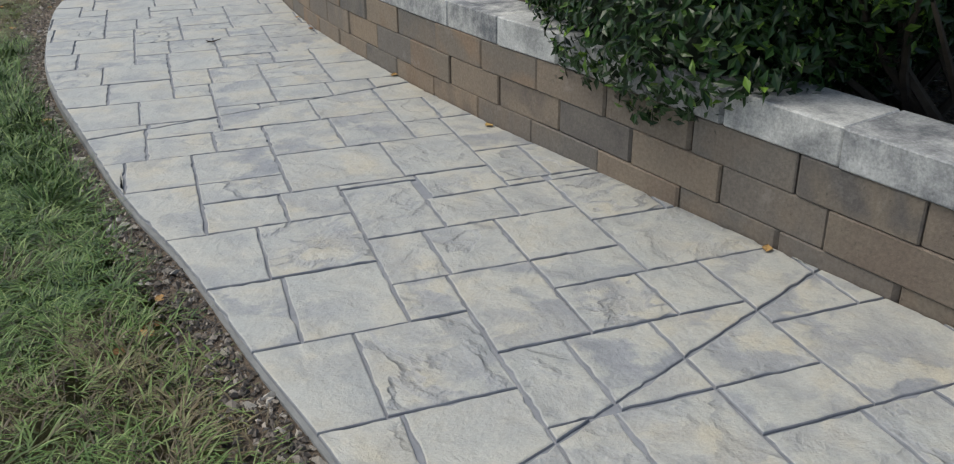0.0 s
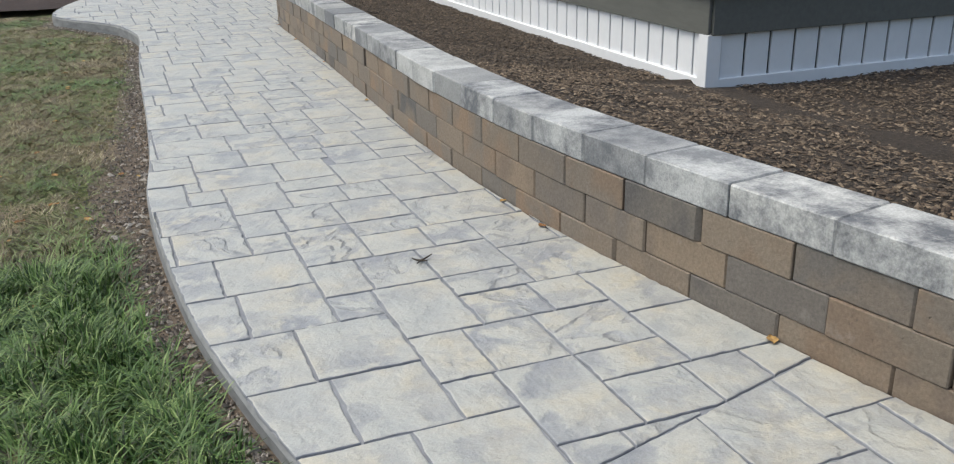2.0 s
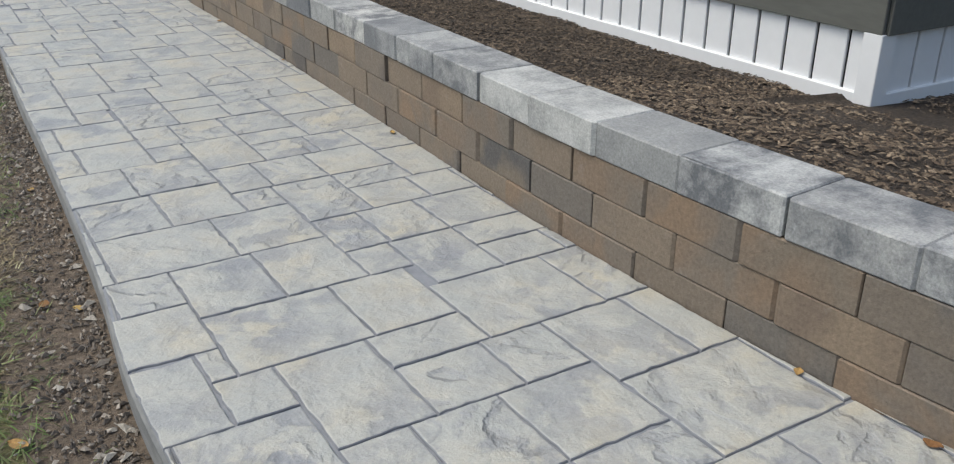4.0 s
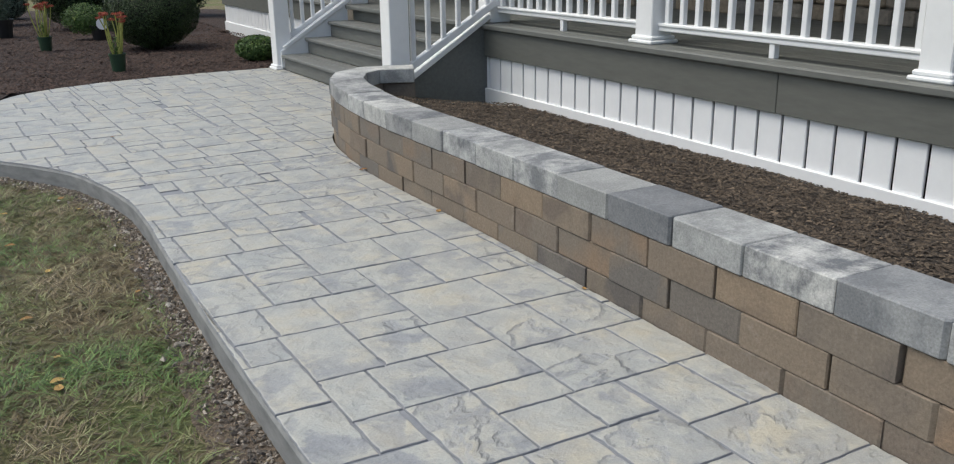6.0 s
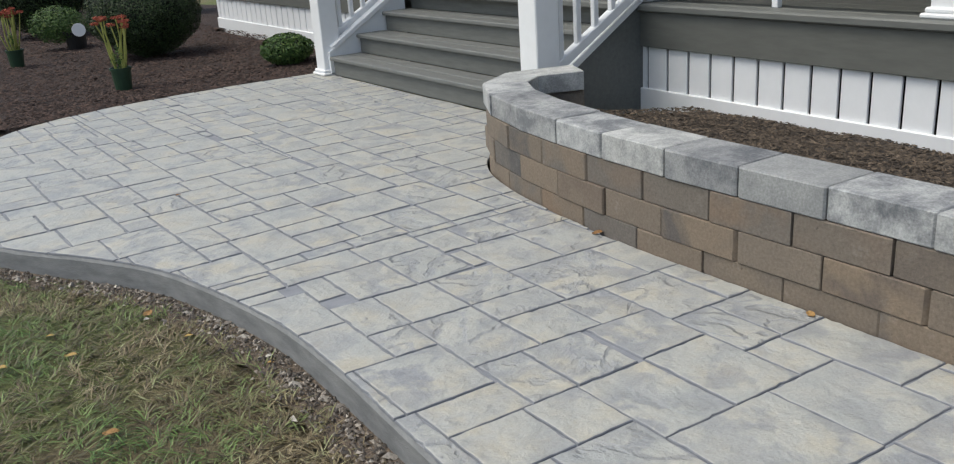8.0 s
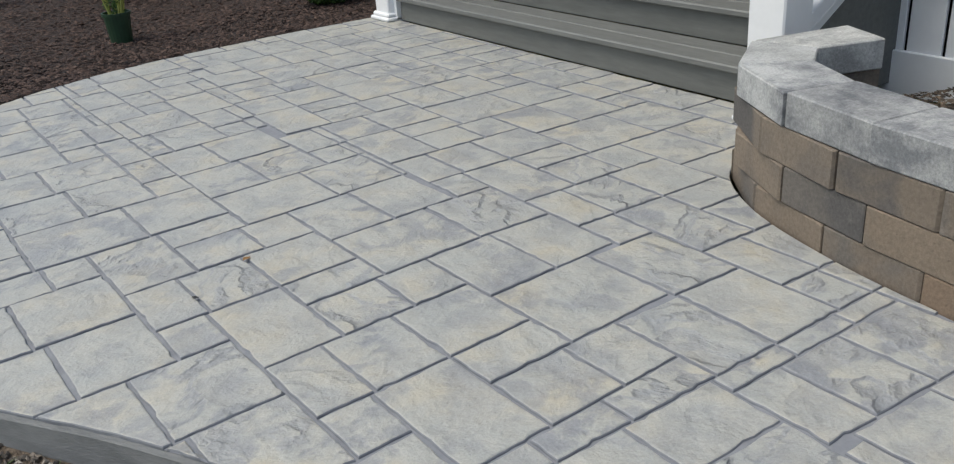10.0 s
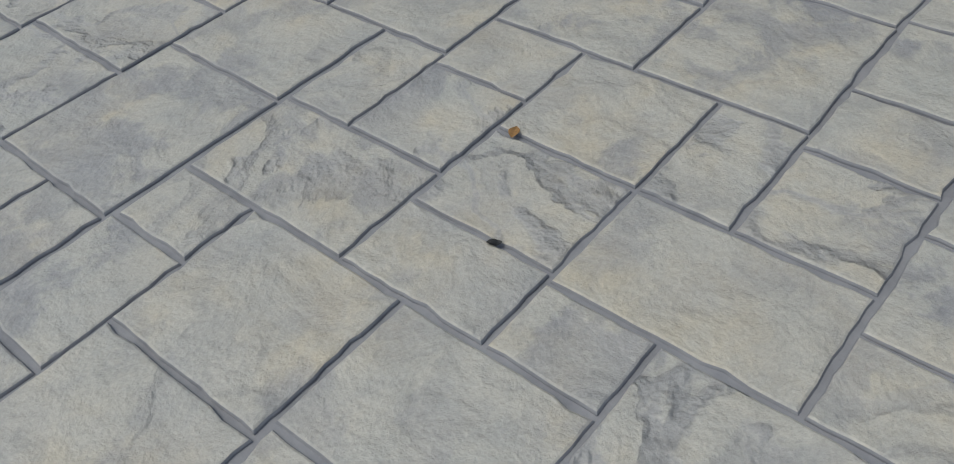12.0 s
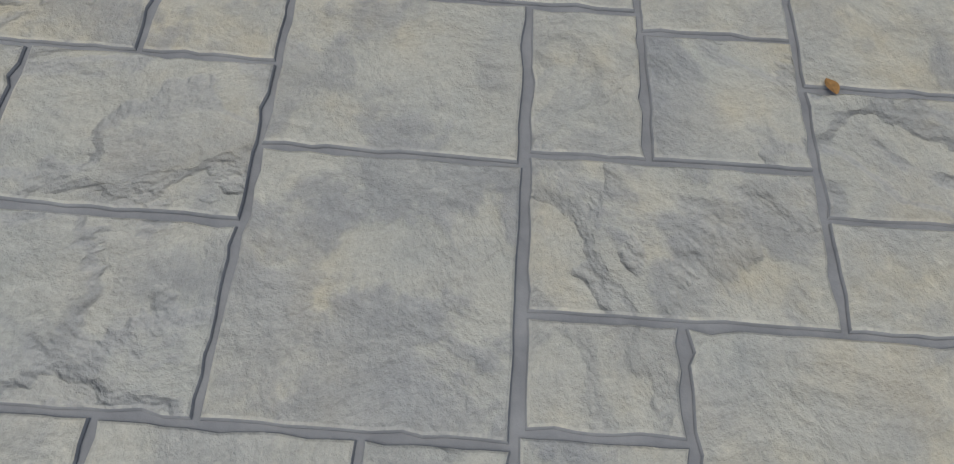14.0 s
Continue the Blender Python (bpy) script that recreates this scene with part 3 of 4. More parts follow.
# ---- lawn blades ----
def blades():
    rng = np.random.default_rng(5)
    n = 330000
    y = -1.7 + 13.0 * rng.random(n) ** 1.25
    out = 0.02 + np.minimum(rng.exponential(0.8, n), 4.5)
    ex = np.interp(y, [p.y for p in EDGE.p if p.y < 10], [p.x for p in EDGE.p if p.y < 10])
    x = ex - out
    poly = outline
    ok = ~in_poly(x, y, poly) & ~((y > 11.0) & (x > -3.6))
    x, y, out = x[ok], y[ok], out[ok]
    n = len(x)
    lush = np.clip((y - 0.2) / 0.8, 0.3, 1) * np.clip((3.7 - y) / 0.6, 0, 1)
    thin = np.array([noise.noise((a * 1.6, b * 1.6, 9)) for a, b in zip(x, y)])
    bare = 0.125 + 0.05 * np.array([noise.noise((b * 1.3, 0, 3)) for b in y]) + 0.22 * np.clip(1 - np.abs(y - 4.2) / 2.2, 0, 1)
    keep = (out > bare * rng.uniform(0.35, 1.5, n)) & (rng.random(n) < 0.6 + 0.35 * lush + 0.6 * thin)
    x, y, lush = x[keep], y[keep], lush[keep]
    n = len(x)
    z = np.array([lawn_height(a, b) for a, b in zip(x, y)]) + 0.003
    ln = rng.uniform(0.03, 0.085, n) * (0.8 + 0.6 * lush)
    w = rng.uniform(0.0009, 0.0022, n) * (1 + 0.5 * lush)
    a = np.array([9 * noise.noise((p * 9, q * 9, 5)) + 6 * noise.noise((p * 2, q * 2, 8)) for p, q in zip(x, y)]) + rng.normal(0, 0.7, n)
    up = rng.uniform(0.05, 0.75, n) ** 1.2 * (0.35 + 0.75 * lush)
    up = np.minimum(up * np.array([1 + 1.1 * noise.noise((p * 6, q * 6, 4)) for p, q in zip(x, y)]), 0.95)
    dx, dy = np.cos(a), np.sin(a)
    px, py = -dy * w, dx * w
    h1, h2 = ln * up * 0.62 + 0.006, ln * up * 0.85 + 0.003 + rng.uniform(0, 0.010, n)
    r1, r2 = ln * np.sqrt(1 - up ** 2) * 0.5, ln * np.sqrt(1 - up ** 2)
    V = np.zeros((n, 5, 3))
    V[:, 0] = np.stack([x - px, y - py, z], 1)
    V[:, 1] = np.stack([x + px, y + py, z], 1)
    V[:, 2] = np.stack([x + dx * r1 + px * 0.8, y + dy * r1 + py * 0.8, z + h1], 1)
    V[:, 3] = np.stack([x + dx * r1 - px * 0.8, y + dy * r1 - py * 0.8, z + h1], 1)
    V[:, 4] = np.stack([x + dx * r2, y + dy * r2, z + h2], 1)
    i = np.arange(n)[:, None] * 5
    quads = (i + [0, 1, 2, 3]).tolist()
    tris = (i + [3, 2, 4]).tolist()
    ob = raw("grass", V.reshape(-1, 3).tolist(), quads + tris, M_GRASS)
    tagged(ob, "short lawn grass, green near the start and straw-coloured further on", "grass", kind="stuff")


blades()


# ---- porch ----
def skirt_panel(name, label, face, a, b, flip):
    """Vertical white boards over a base board; face is the plane's coordinate, a to b along it. flip: it faces -y."""
    parent = thing(name, (0, 0, 0), label, "porch skirt", "porch skirts")

    def put(nm, along0, along1, out0, out1, z0, z1, mat, bevel=0.003, lab=""):
        if flip:
            brick(nm, along0, along1, face + out0, face + out1, z0, z1, mat, parent, bevel, lab)
        else:
            brick(nm, face + out0, face + out1, along0, along1, z0, z1, mat, parent, bevel, lab)

    put("base_board", a, b, -0.012, 0.012, -0.06, 0.110, M_WHITE)
    # the dark in the board gaps is the colour of this sheet
    put("backing", a, b, 0.045, 0.06, 0.0, 0.36, M_DARK, 0.002, "dark sheet coloured as the shade behind the boards")
    pitch = 0.160 if flip else 0.1545
    s = a + (0.052 if flip else 0.1585) - pitch
    while s < b - 0.03:
        put("skirt_board", max(s, a + 0.002), min(s + pitch - 0.015, b - 0.002), 0.006, 0.022, 0.100, 0.345, M_WHITE)
        s += pitch


skirt_panel("porch_skirt", "white vertical board porch skirt with dark gaps", 1.53, 4.095, 9.78, False)
skirt_panel("porch_skirt", "white vertical board porch skirt with dark gaps", 1.53, 12.62, 17.2, False)
skirt_panel("porch_skirt", "white vertical board porch skirt on the porch end", 4.10, 1.56, 5.2, True)
brick("corner_board", 1.515, 1.60, 4.085, 4.17, -0.05, 0.345, M_WHITE)
tagged(bpy.data.objects["corner_board"], "white corner board of the porch skirt", "corner board")

porch = thing("porch_deck", (0, 0, 0), "dark grey composite porch deck with fascia boards", "porch deck")
brick("fascia_board", 1.515, 1.535, 4.09, 6.9, 0.342, 0.532, M_FASCIA, porch, 0.003)
brick("fascia_board", 1.515, 1.535, 6.903, 9.80, 0.342, 0.532, M_FASCIA, porch, 0.003)
brick("fascia_board", 1.515, 1.535, 12.45, 17.25, 0.342, 0.532, M_FASCIA, porch, 0.003)
brick("fascia_board", 1.537, 5.2, 4.075, 4.095, 0.342, 0.532, M_FASCIA, porch, 0.003)
x = DECK_X
k = 0
while x < 3.5:
    w = 0.135
    brick("deck_board", x, x + w, 4.045, 17.3, 0.534, DECK_Z, M_GREY, porch, 0.004 if k else 0.008)
    x += w + 0.004
    k += 1
brick("deck_board", 3.52, 5.2, 4.045, 6.0, 0.534, DECK_Z, M_GREY, porch, 0.004)

stairs = thing("stairs", (0, 0, 0), "wide dark grey composite porch stairs with four risers", "stairs")
for k in range(4):
    x = STAIR_X + RUN * k
    z = RISE * k
    brick("riser", x, x + 0.02, STAIR_Y0, STAIR_Y1, z + (0.0 if k else 0.001), z + RISE - 0.03, M_GREY, stairs, 0.002)
    if k < 3:
        for j in range(2):
            x0 = x - 0.03 + 0.134 * j
            brick("tread_board", x0, x0 + 0.131, STAIR_Y0 - 0.005, STAIR_Y1 + 0.005, z + RISE - 0.029, z + RISE, M_TREAD, stairs, 0.006)
# stringers
for y0, y1, mat, lab in ((STAIR_Y0 - 0.05, STAIR_Y0 - 0.008, M_GREY, "dark grey side stringer"), (STAIR_Y1 + 0.008, STAIR_Y1 + 0.05, M_WHITE, "white side stringer")):
    bm = bmesh.new()
    prof = [(0.84, -0.02), (1.53, -0.02), (1.53, 0.60), (0.84, 0.175)]
    a = [bm.verts.new((x, y0, z)) for x, z in prof]
    b = [bm.verts.new((x, y1, z)) for x, z in prof]
    bm.faces.new(a)
    bm.faces.new(b[::-1])
    for i in range(4):
        bm.faces.new((a[i], b[i], b[(i + 1) % 4], a[(i + 1) % 4]))
    part("stringer", bm, mat, stairs, lab)
    yc = (y0 + y1) / 2
    sloped("stringer_cap", (0.87, yc, 0.205), (1.55, yc, 0.625), 0.075, 0.035, M_WHITE, stairs, "white sloped trim cap")


def post(x, y, z0, z1, base, label, group):
    ob = thing("railing_post", (x, y, z0), label, "railing post", group)
    h = 0.074
    brick("shaft", -h, h, -h, h, 0.0, z1 - z0, M_WHITE, ob, 0.006)
    if base == "block":
        brick("base_sleeve", -h - 0.014, h + 0.014, -h - 0.014, h + 0.014, 0.001, 0.16, M_WHITE, ob, 0.006)
    else:
        brick("base_trim", -h - 0.028, h + 0.028, -h - 0.028, h + 0.028, 0.001, 0.022, M_WHITE, ob, 0.006)
        brick("base_trim", -h - 0.016, h + 0.016, -h - 0.016, h + 0.016, 0.022, 0.045, M_WHITE, ob, 0.008)
    return ob


PX = 1.655
# out-of-view ceiling, added so that the deck and house wall get darker
brick("ceiling", 1.35, 3.55, 4.0, 17.4, 2.80, 2.95, M_WHITE)
tagged(bpy.data.objects["ceiling"], "plain white ceiling, out of view, added to shade the porch", "ceiling", kind="structure")
post(0.875, 12.47, 0.0, 1.25, "trim", "white vinyl newel post at the foot of the stairs", "newel posts")
post(0.787, 9.67, 0.0, 1.25, "trim", "white vinyl newel post at the foot of the stairs", "newel posts")
for y in (9.78, 12.48):
    post(PX, y, DECK_Z, 2.80, "block", "white vinyl post at the head of the stairs", "porch posts")
for y in (7.98, 6.16, 4.30, 13.80, 15.35, 17.05):
    post(PX, y, DECK_Z, 2.80, "trim", "white vinyl porch railing post on the deck edge", "porch posts")


def level_railing(y0, y1):
    ob = thing("porch_railing", (PX, y0, DECK_Z), "white vinyl porch railing with square balusters", "railing", "porch railings")
    n = y1 - y0
    brick("bottom_rail", -0.024, 0.024, 0, n, 0.072, 0.097, M_WHITE, ob, 0.004)
    brick("bottom_rail", -0.032, 0.032, 0, n, 0.097, 0.118, M_WHITE, ob, 0.006)
    brick("top_rail", -0.035, 0.035, 0, n, 0.90, 0.95, M_WHITE, ob, 0.01)
    c = int(round(n / 0.121))
    me = None
    for i in range(c):
        y = n * (i + 0.5) / c
        if me is None:
            b = brick("baluster", -0.016, 0.016, -0.016, 0.016, 0.116, 0.902, M_WHITE, ob, 0.003)
            me = b.data
        else:
            b = new("baluster", me)
            b.parent = ob
        b.location = (0, y, 0)
    brick("support_block", -0.018, 0.018, n / 2 - 0.018, n / 2 + 0.018, 0.0, 0.073, M_WHITE, ob, 0.003)


for a, b in ((4.30, 6.16), (6.16, 7.98), (7.98, 9.78), (12.48, 13.80), (13.80, 15.35), (15.35, 17.05)):
    level_railing(a + 0.066, b - 0.066)


def stair_railing(foot, y):
    ob = thing("stair_railing", (foot, y, 0), "white vinyl sloped stair railing with square balusters", "railing", "stair railings")
    x0, x1, z0 = 0.074, PX - foot - 0.074, 0.29
    z1 = z0 + (x1 - x0) * 0.60
    sloped("bottom_rail", (x0, 0, z0), (x1, 0, z1), 0.055, 0.05, M_WHITE, ob)
    sloped("top_rail", (x0, 0, z0 + 0.8), (x1, 0, z1 + 0.8), 0.07, 0.05, M_WHITE, ob)
    for i in range(6):
        f = (i + 0.5) / 6
        x, z = x0 + (x1 - x0) * f, z0 + (z1 - z0) * f
        brick("baluster", x - 0.016, x + 0.016, -0.016, 0.016, z, z + 0.8, M_WHITE, ob, 0.003)


stair_railing(0.787, 9.67)
stair_railing(0.875, 12.47)

# the porch stands a little askew to the walk
ASKEW = Matrix.Translation((1.505, 9.6, 0)) @ Matrix.Rotation(-0.0107, 4, "Z") @ Matrix.Translation((-1.515, -9.6, 0))
for ob in list(bpy.data.objects):
    if ob.parent is None and ob.name.split(".")[0] in ("porch_skirt", "corner_board", "porch_deck", "porch_railing") or ob.name.startswith("railing_post") and ob.location.x > 1.5:
        ob.matrix_world = ASKEW @ pose(*ob.location)

# ---- house front ----
house = thing("wall_house", (3.55, 10, 0), "house wall of tan and brown ledge stone veneer", "house wall", kind="structure")
rng = random.Random(11)
bm = bmesh.new()
prism(bm, chamfered(0.02, 0.3, -6.0, 8.0), 0.0, 3.2, 0.002)
part("mortar_wall", bm, M_MORTAR, house)
z = 0.57
while z < 1.75:
    h = rng.choice((0.09, 0.12, 0.15))
    y = -6.0
    while y < 7.9:
        w = rng.uniform(0.16, 0.42)
        yy = 10 + y
        if not (9.9 < yy + w and yy < 12.0 and z + h > 0.72):
            d = rng.uniform(0.0, 0.03)
            brick("veneer_stone", -0.03 - d, 0.03, y, y + w - 0.014, z, z + h - 0.012, M_VENEER, house, 0.012)
        y += w
    z += h
win = thing("window_1", (3.52, 10.95, 0.72), "white framed house window with dark glass", "window", kind="structure")
brick("window_sill", -0.05, 0.03, -1.0, 1.0, 0.0, 0.06, M_WHITE, win)
for y in (-0.95, -0.42, 0.36, 0.85):
    brick("window_frame", -0.02, 0.03, y, y + 0.10, 0.06, 1.6, M_WHITE, win)
for y0, y1 in ((-0.85, -0.42), (-0.32, 0.36), (0.46, 0.85)):
    brick("pane", 0.012, 0.02, y0, y1, 0.06, 1.6, M_GLASS, win, 0.001)


# ---- plants ----
def leaf_cloud(name, blobs, count, size, mat, parent, seed, shell=0.35, clip=None, label="", rough=0.14):
    """Many small folded leaves over and inside the given ellipsoids."""
    rng = np.random.default_rng(seed)
    C = np.array([b[0] for b in blobs], float)
    Rr = np.array([b[1] for b in blobs], float)
    vol = Rr[:, 0] * Rr[:, 1] + Rr[:, 1] * Rr[:, 2] + Rr[:, 0] * Rr[:, 2]
    which = rng.choice(len(blobs), count, p=vol / vol.sum())
    d = rng.normal(size=(count, 3))
    d /= np.linalg.norm(d, axis=1)[:, None]
    lump = np.array([noise.noise((v[0] * 2.6, v[1] * 2.6, v[2] * 2.6 + w * 3)) + 0.5 * noise.noise((v[0] * 7, v[1] * 7, v[2] * 7 + w)) for v, w in zip(d, which)])
    r = (1 - shell * rng.random(count) ** 1.8) * (1 + rough * lump)
    P = C[which] + d * Rr[which] * r[:, None]
    nrm = d / Rr[which]
    nrm /= np.linalg.norm(nrm, axis=1)[:, None]
    if clip is not None:
        ok = clip(P)
        P, nrm = P[ok], nrm[ok]
    n = len(P)
    nrm = nrm + rng.normal(0, 0.55, (n, 3)) + (0, 0, 0.25)
    nrm /= np.linalg.norm(nrm, axis=1)[:, None]
    t = rng.normal(size=(n, 3))
    t -= nrm * (t * nrm).sum(1)[:, None]
    t /= np.linalg.norm(t, axis=1)[:, None]
    b = np.cross(nrm, t)
    s = size * rng.uniform(0.6, 1.25, n)[:, None]
    fold = nrm * s * 0.16
    V = np.stack([P - t * s, P - b * s * 0.42 + fold, P + t * s - nrm * s * 0.15, P + b * s * 0.42 + fold, P + t * s * 0.1], 1)
    i = np.arange(n)[:, None] * 5
    F = np.concatenate([i + [0, 1, 4], i + [1, 2, 4], i + [2, 3, 4], i + [3, 0, 4]]).tolist()
    return raw(name, V.reshape(-1, 3).tolist(), F, mat, parent, label)


def branch(bm, p, q, r0, r1, bend, rng):
    p, q = Vector(p), Vector(q)
    prev = None
    n = 6
    side = Vector((rng.uniform(-1, 1), rng.uniform(-1, 1), rng.uniform(-0.3, 0.3))) * bend
    for k in range(n + 1):
        f = k / n
        c = p.lerp(q, f) + side * math.sin(f * math.pi)
        r = r0 + (r1 - r0) * f
        axis = (q - p).normalized()
        u = axis.orthogonal().normalized()
        v = axis.cross(u)
        ring = [bm.verts.new(c + (u * math.cos(a) + v * math.sin(a)) * r) for a in (0, 1.257, 2.513, 3.77, 5.027)]
        if prev:
            for i in range(5):
                bm.faces.new((prev[i], prev[(i + 1) % 5], ring[(i + 1) % 5], ring[i]))
        prev = ring


def core_ball(bm, c, r, rng):
    g = bmesh.ops.create_icosphere(bm, subdivisions=3, radius=1)
    for v in g["verts"]:
        k = 1 + 0.15 * noise.noise(v.co * 3)
        v.co = Vector((c[0] + v.co.x * r[0] * k, c[1] + v.co.y * r[1] * k, c[2] + v.co.z * r[2] * k))


def hedge():
    rng = random.Random(21)
    ob = thing("holly_shrub", (1.15, 0.4, 0.3), "large glossy dark green evergreen shrub hanging over the garden wall", "shrub")
    front = [((-0.20, 0.29, 0.50), (0.66, 0.82, 0.64)), ((-0.56, 0.16, 0.12), (0.33, 0.60, 0.31)), ((-0.40, 0.66, 0.28), (0.44, 0.44, 0.40)), ((-0.30, -0.16, 0.42), (0.45, 0.42, 0.38))]
    back = [((0.35, -0.50, 0.95), (0.80, 0.90, 0.50)), ((0.6, 0.3, 0.5), (0.7, 0.8, 0.7))]
    for k in range(18):
        a = rng.uniform(0, 6.28)
        bm = bmesh.new()
        branch(bm, (rng.uniform(-0.06, 0.1), rng.uniform(-0.5, 0.1), -0.2), (0.55 * math.cos(a), -0.2 + 0.8 * math.sin(a), rng.uniform(0.25, 0.9)), 0.016, 0.005, 0.08, rng)
        part("branch", bm, M_TWIG, ob, "dark bare inner branch")
    # solid cores; their colour holds the shade between the leaves
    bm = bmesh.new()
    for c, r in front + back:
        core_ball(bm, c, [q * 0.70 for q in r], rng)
    part("inner_shade", bm, M_SHADE, ob, "solid near-black core coloured as the shade inside the crown")
    leaf_cloud("crown", front, 52000, 0.0215, M_LEAF, ob, 31, 0.36)
    leaf_cloud("back_crown", back, 24000, 0.024, M_LEAF, ob, 32, 0.4)


hedge()


def ball_shrub(x, y, rx, rz, mat, count, size, label, seed, z=-0.02):
    ob = thing("boxwood_shrub", (x, y, z), label, "shrub", "shrubs in the far bed")
    rng = random.Random(seed)
    for k in range(7):
        a = rng.uniform(0, 6.28)
        bm = bmesh.new()
        branch(bm, (rng.uniform(-0.04, 0.04), rng.uniform(-0.04, 0.04), -0.02), (0.5 * rx * math.cos(a), 0.5 * rx * math.sin(a), rz * 0.9), 0.014, 0.006, 0.05, rng)
        part("stem", bm, M_TWIG, ob)
    # one solid core, with the crown's inner shade as its colour
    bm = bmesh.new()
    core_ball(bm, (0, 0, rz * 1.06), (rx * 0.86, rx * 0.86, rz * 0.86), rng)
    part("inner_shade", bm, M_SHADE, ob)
    leaf_cloud("crown", [((0, 0, rz * 1.06), (rx, rx, rz))], count, size, mat, ob, seed, 0.16, rough=0.07)


ball_shrub(0.22, 15.15, 0.52, 0.41, M_BOX, 30000, 0.0125, "round clipped dark green boxwood shrub in mulch", 41)
ball_shrub(-0.15, 18.6, 0.62, 0.60, M_BOX, 16000, 0.018, "taller rounded dark green shrub in mulch", 42)
ball_shrub(1.7, 20.2, 0.6, 0.75, M_BOX, 7000, 0.02, "tall dark green shrub near the porch corner", 43)
ball_shrub(-0.95, 21.4, 0.34, 0.26, M_BOX, 4000, 0.016, "small rounded green shrub at the bed edge", 44)
ball_shrub(-1.15, 20.0, 0.36, 0.34, M_SAGE, 5000, 0.016, "grey-green lavender shrub in mulch", 45)
ball_shrub(0.90, 13.35, 0.22, 0.13, M_LOW, 3200, 0.018, "low green leafy shrub beside the newel post", 46)


def pot(x, y, r, h, mat, parent, z=0.0):
    bm = bmesh.new()
    prev = None
    prof = ((0.0, 0.0), (0.78 * r, 0.0), (0.97 * r, h * 0.9), (1.06 * r, h * 0.9), (1.07 * r, h), (0.96 * r, h), (0.94 * r, h * 0.86), (0.0, h * 0.86))
    for rr, zz in prof:
        ring = [bm.verts.new((x + rr * math.cos(a), y + rr * math.sin(a), z + zz)) for a in np.linspace(0, 2 * math.pi, 20, endpoint=False)]
        if prev:
            for i in range(20):
                bm.faces.new((prev[i], prev[(i + 1) % 20], ring[(i + 1) % 20], ring[i]))
        prev = ring
    bmesh.ops.remove_doubles(bm, verts=bm.verts, dist=0.0005)
    return part("pot", bm, mat, parent)


def sedum(x, y, seed, tall):
    rng = random.Random(seed)
    ob = thing("potted_sedum", (x, y, -0.02), "potted sedum with yellow-green stems and red heads, green pot", "potted plant", "potted sedums")
    pot(0, 0, 0.078, 0.18, M_POT, ob)
    heads = []
    for k in range(13):
        a = rng.uniform(0, 6.28)
        r = rng.uniform(0.04, 0.14)
        tip = (r * math.cos(a), r * math.sin(a), tall * rng.uniform(0.86, 1.0))
        bm = bmesh.new()
        branch(bm, (0.035 * math.cos(a), 0.035 * math.sin(a), 0.14), tip, 0.0065, 0.005, 0.03, rng)
        part("stem", bm, M_STEM, ob, "pale yellow-green stem")
        heads.append((tip, (0.034, 0.034, 0.014)))
    leaf_cloud("flower_heads", heads, 1500, 0.008, M_RED, ob, seed, 0.8, label="flat dusty red flower heads")
    leaf_cloud("leaves", [((0, 0, 0.24), (0.06, 0.06, 0.10))], 120, 0.016, M_LOW, ob, seed + 1, 0.9)


sedum(-0.49, 13.30, 51, 0.56)
sedum(-0.91, 15.66, 52, 0.56)

tag = thing("potted_shrub", (-0.24, 16.75, -0.02), "mounded green plant in black pot with round white tag", "potted plant")
pot(0.08, -0.05, 0.12, 0.20, M_BLACK, tag)
leaf_cloud("foliage", [((-0.05, 0.05, 0.28), (0.30, 0.26, 0.20))], 4200, 0.016, M_LOW, tag, 61, 0.5)
bm = bmesh.new()
bmesh.ops.create_circle(bm, cap_ends=True, radius=0.07, segments=24)
bm.transform(Matrix.Translation((0.08, -0.30, 0.23)) @ Euler((radians(80), 0, 0)).to_matrix().to_4x4())
g = bmesh.ops.extrude_face_region(bm, geom=bm.faces[:])
for v in g["geom"]:
    if isinstance(v, bmesh.types.BMVert):
        v.co.y += 0.004
part("tag", bm, M_WHITE, tag, "round white plant tag")

lav = thing("potted_lavender", (-1.25, 17.75, -0.02), "grey-green upright plant in a black nursery pot", "potted plant")
pot(0, 0, 0.16, 0.26, M_BLACK, lav)
leaf_cloud("foliage", [((0, 0, 0.46), (0.17, 0.17, 0.26))], 3000, 0.02, M_SAGE, lav, 62, 0.9)
fl = thing("potted_flowers", (2.75, 12.4, DECK_Z), "dark potted plant with magenta flowers on the porch", "potted plant")
pot(0, 0, 0.13, 0.22, M_BLACK, fl)
leaf_cloud("foliage", [((0, 0, 0.38), (0.2, 0.2, 0.18))], 2200, 0.02, M_BOX, fl, 63, 0.8)
leaf_cloud("flowers", [((-0.05, -0.02, 0.46), (0.16, 0.16, 0.12))], 160, 0.02, M_PINK, fl, 64, 0.5, label="magenta flowers")


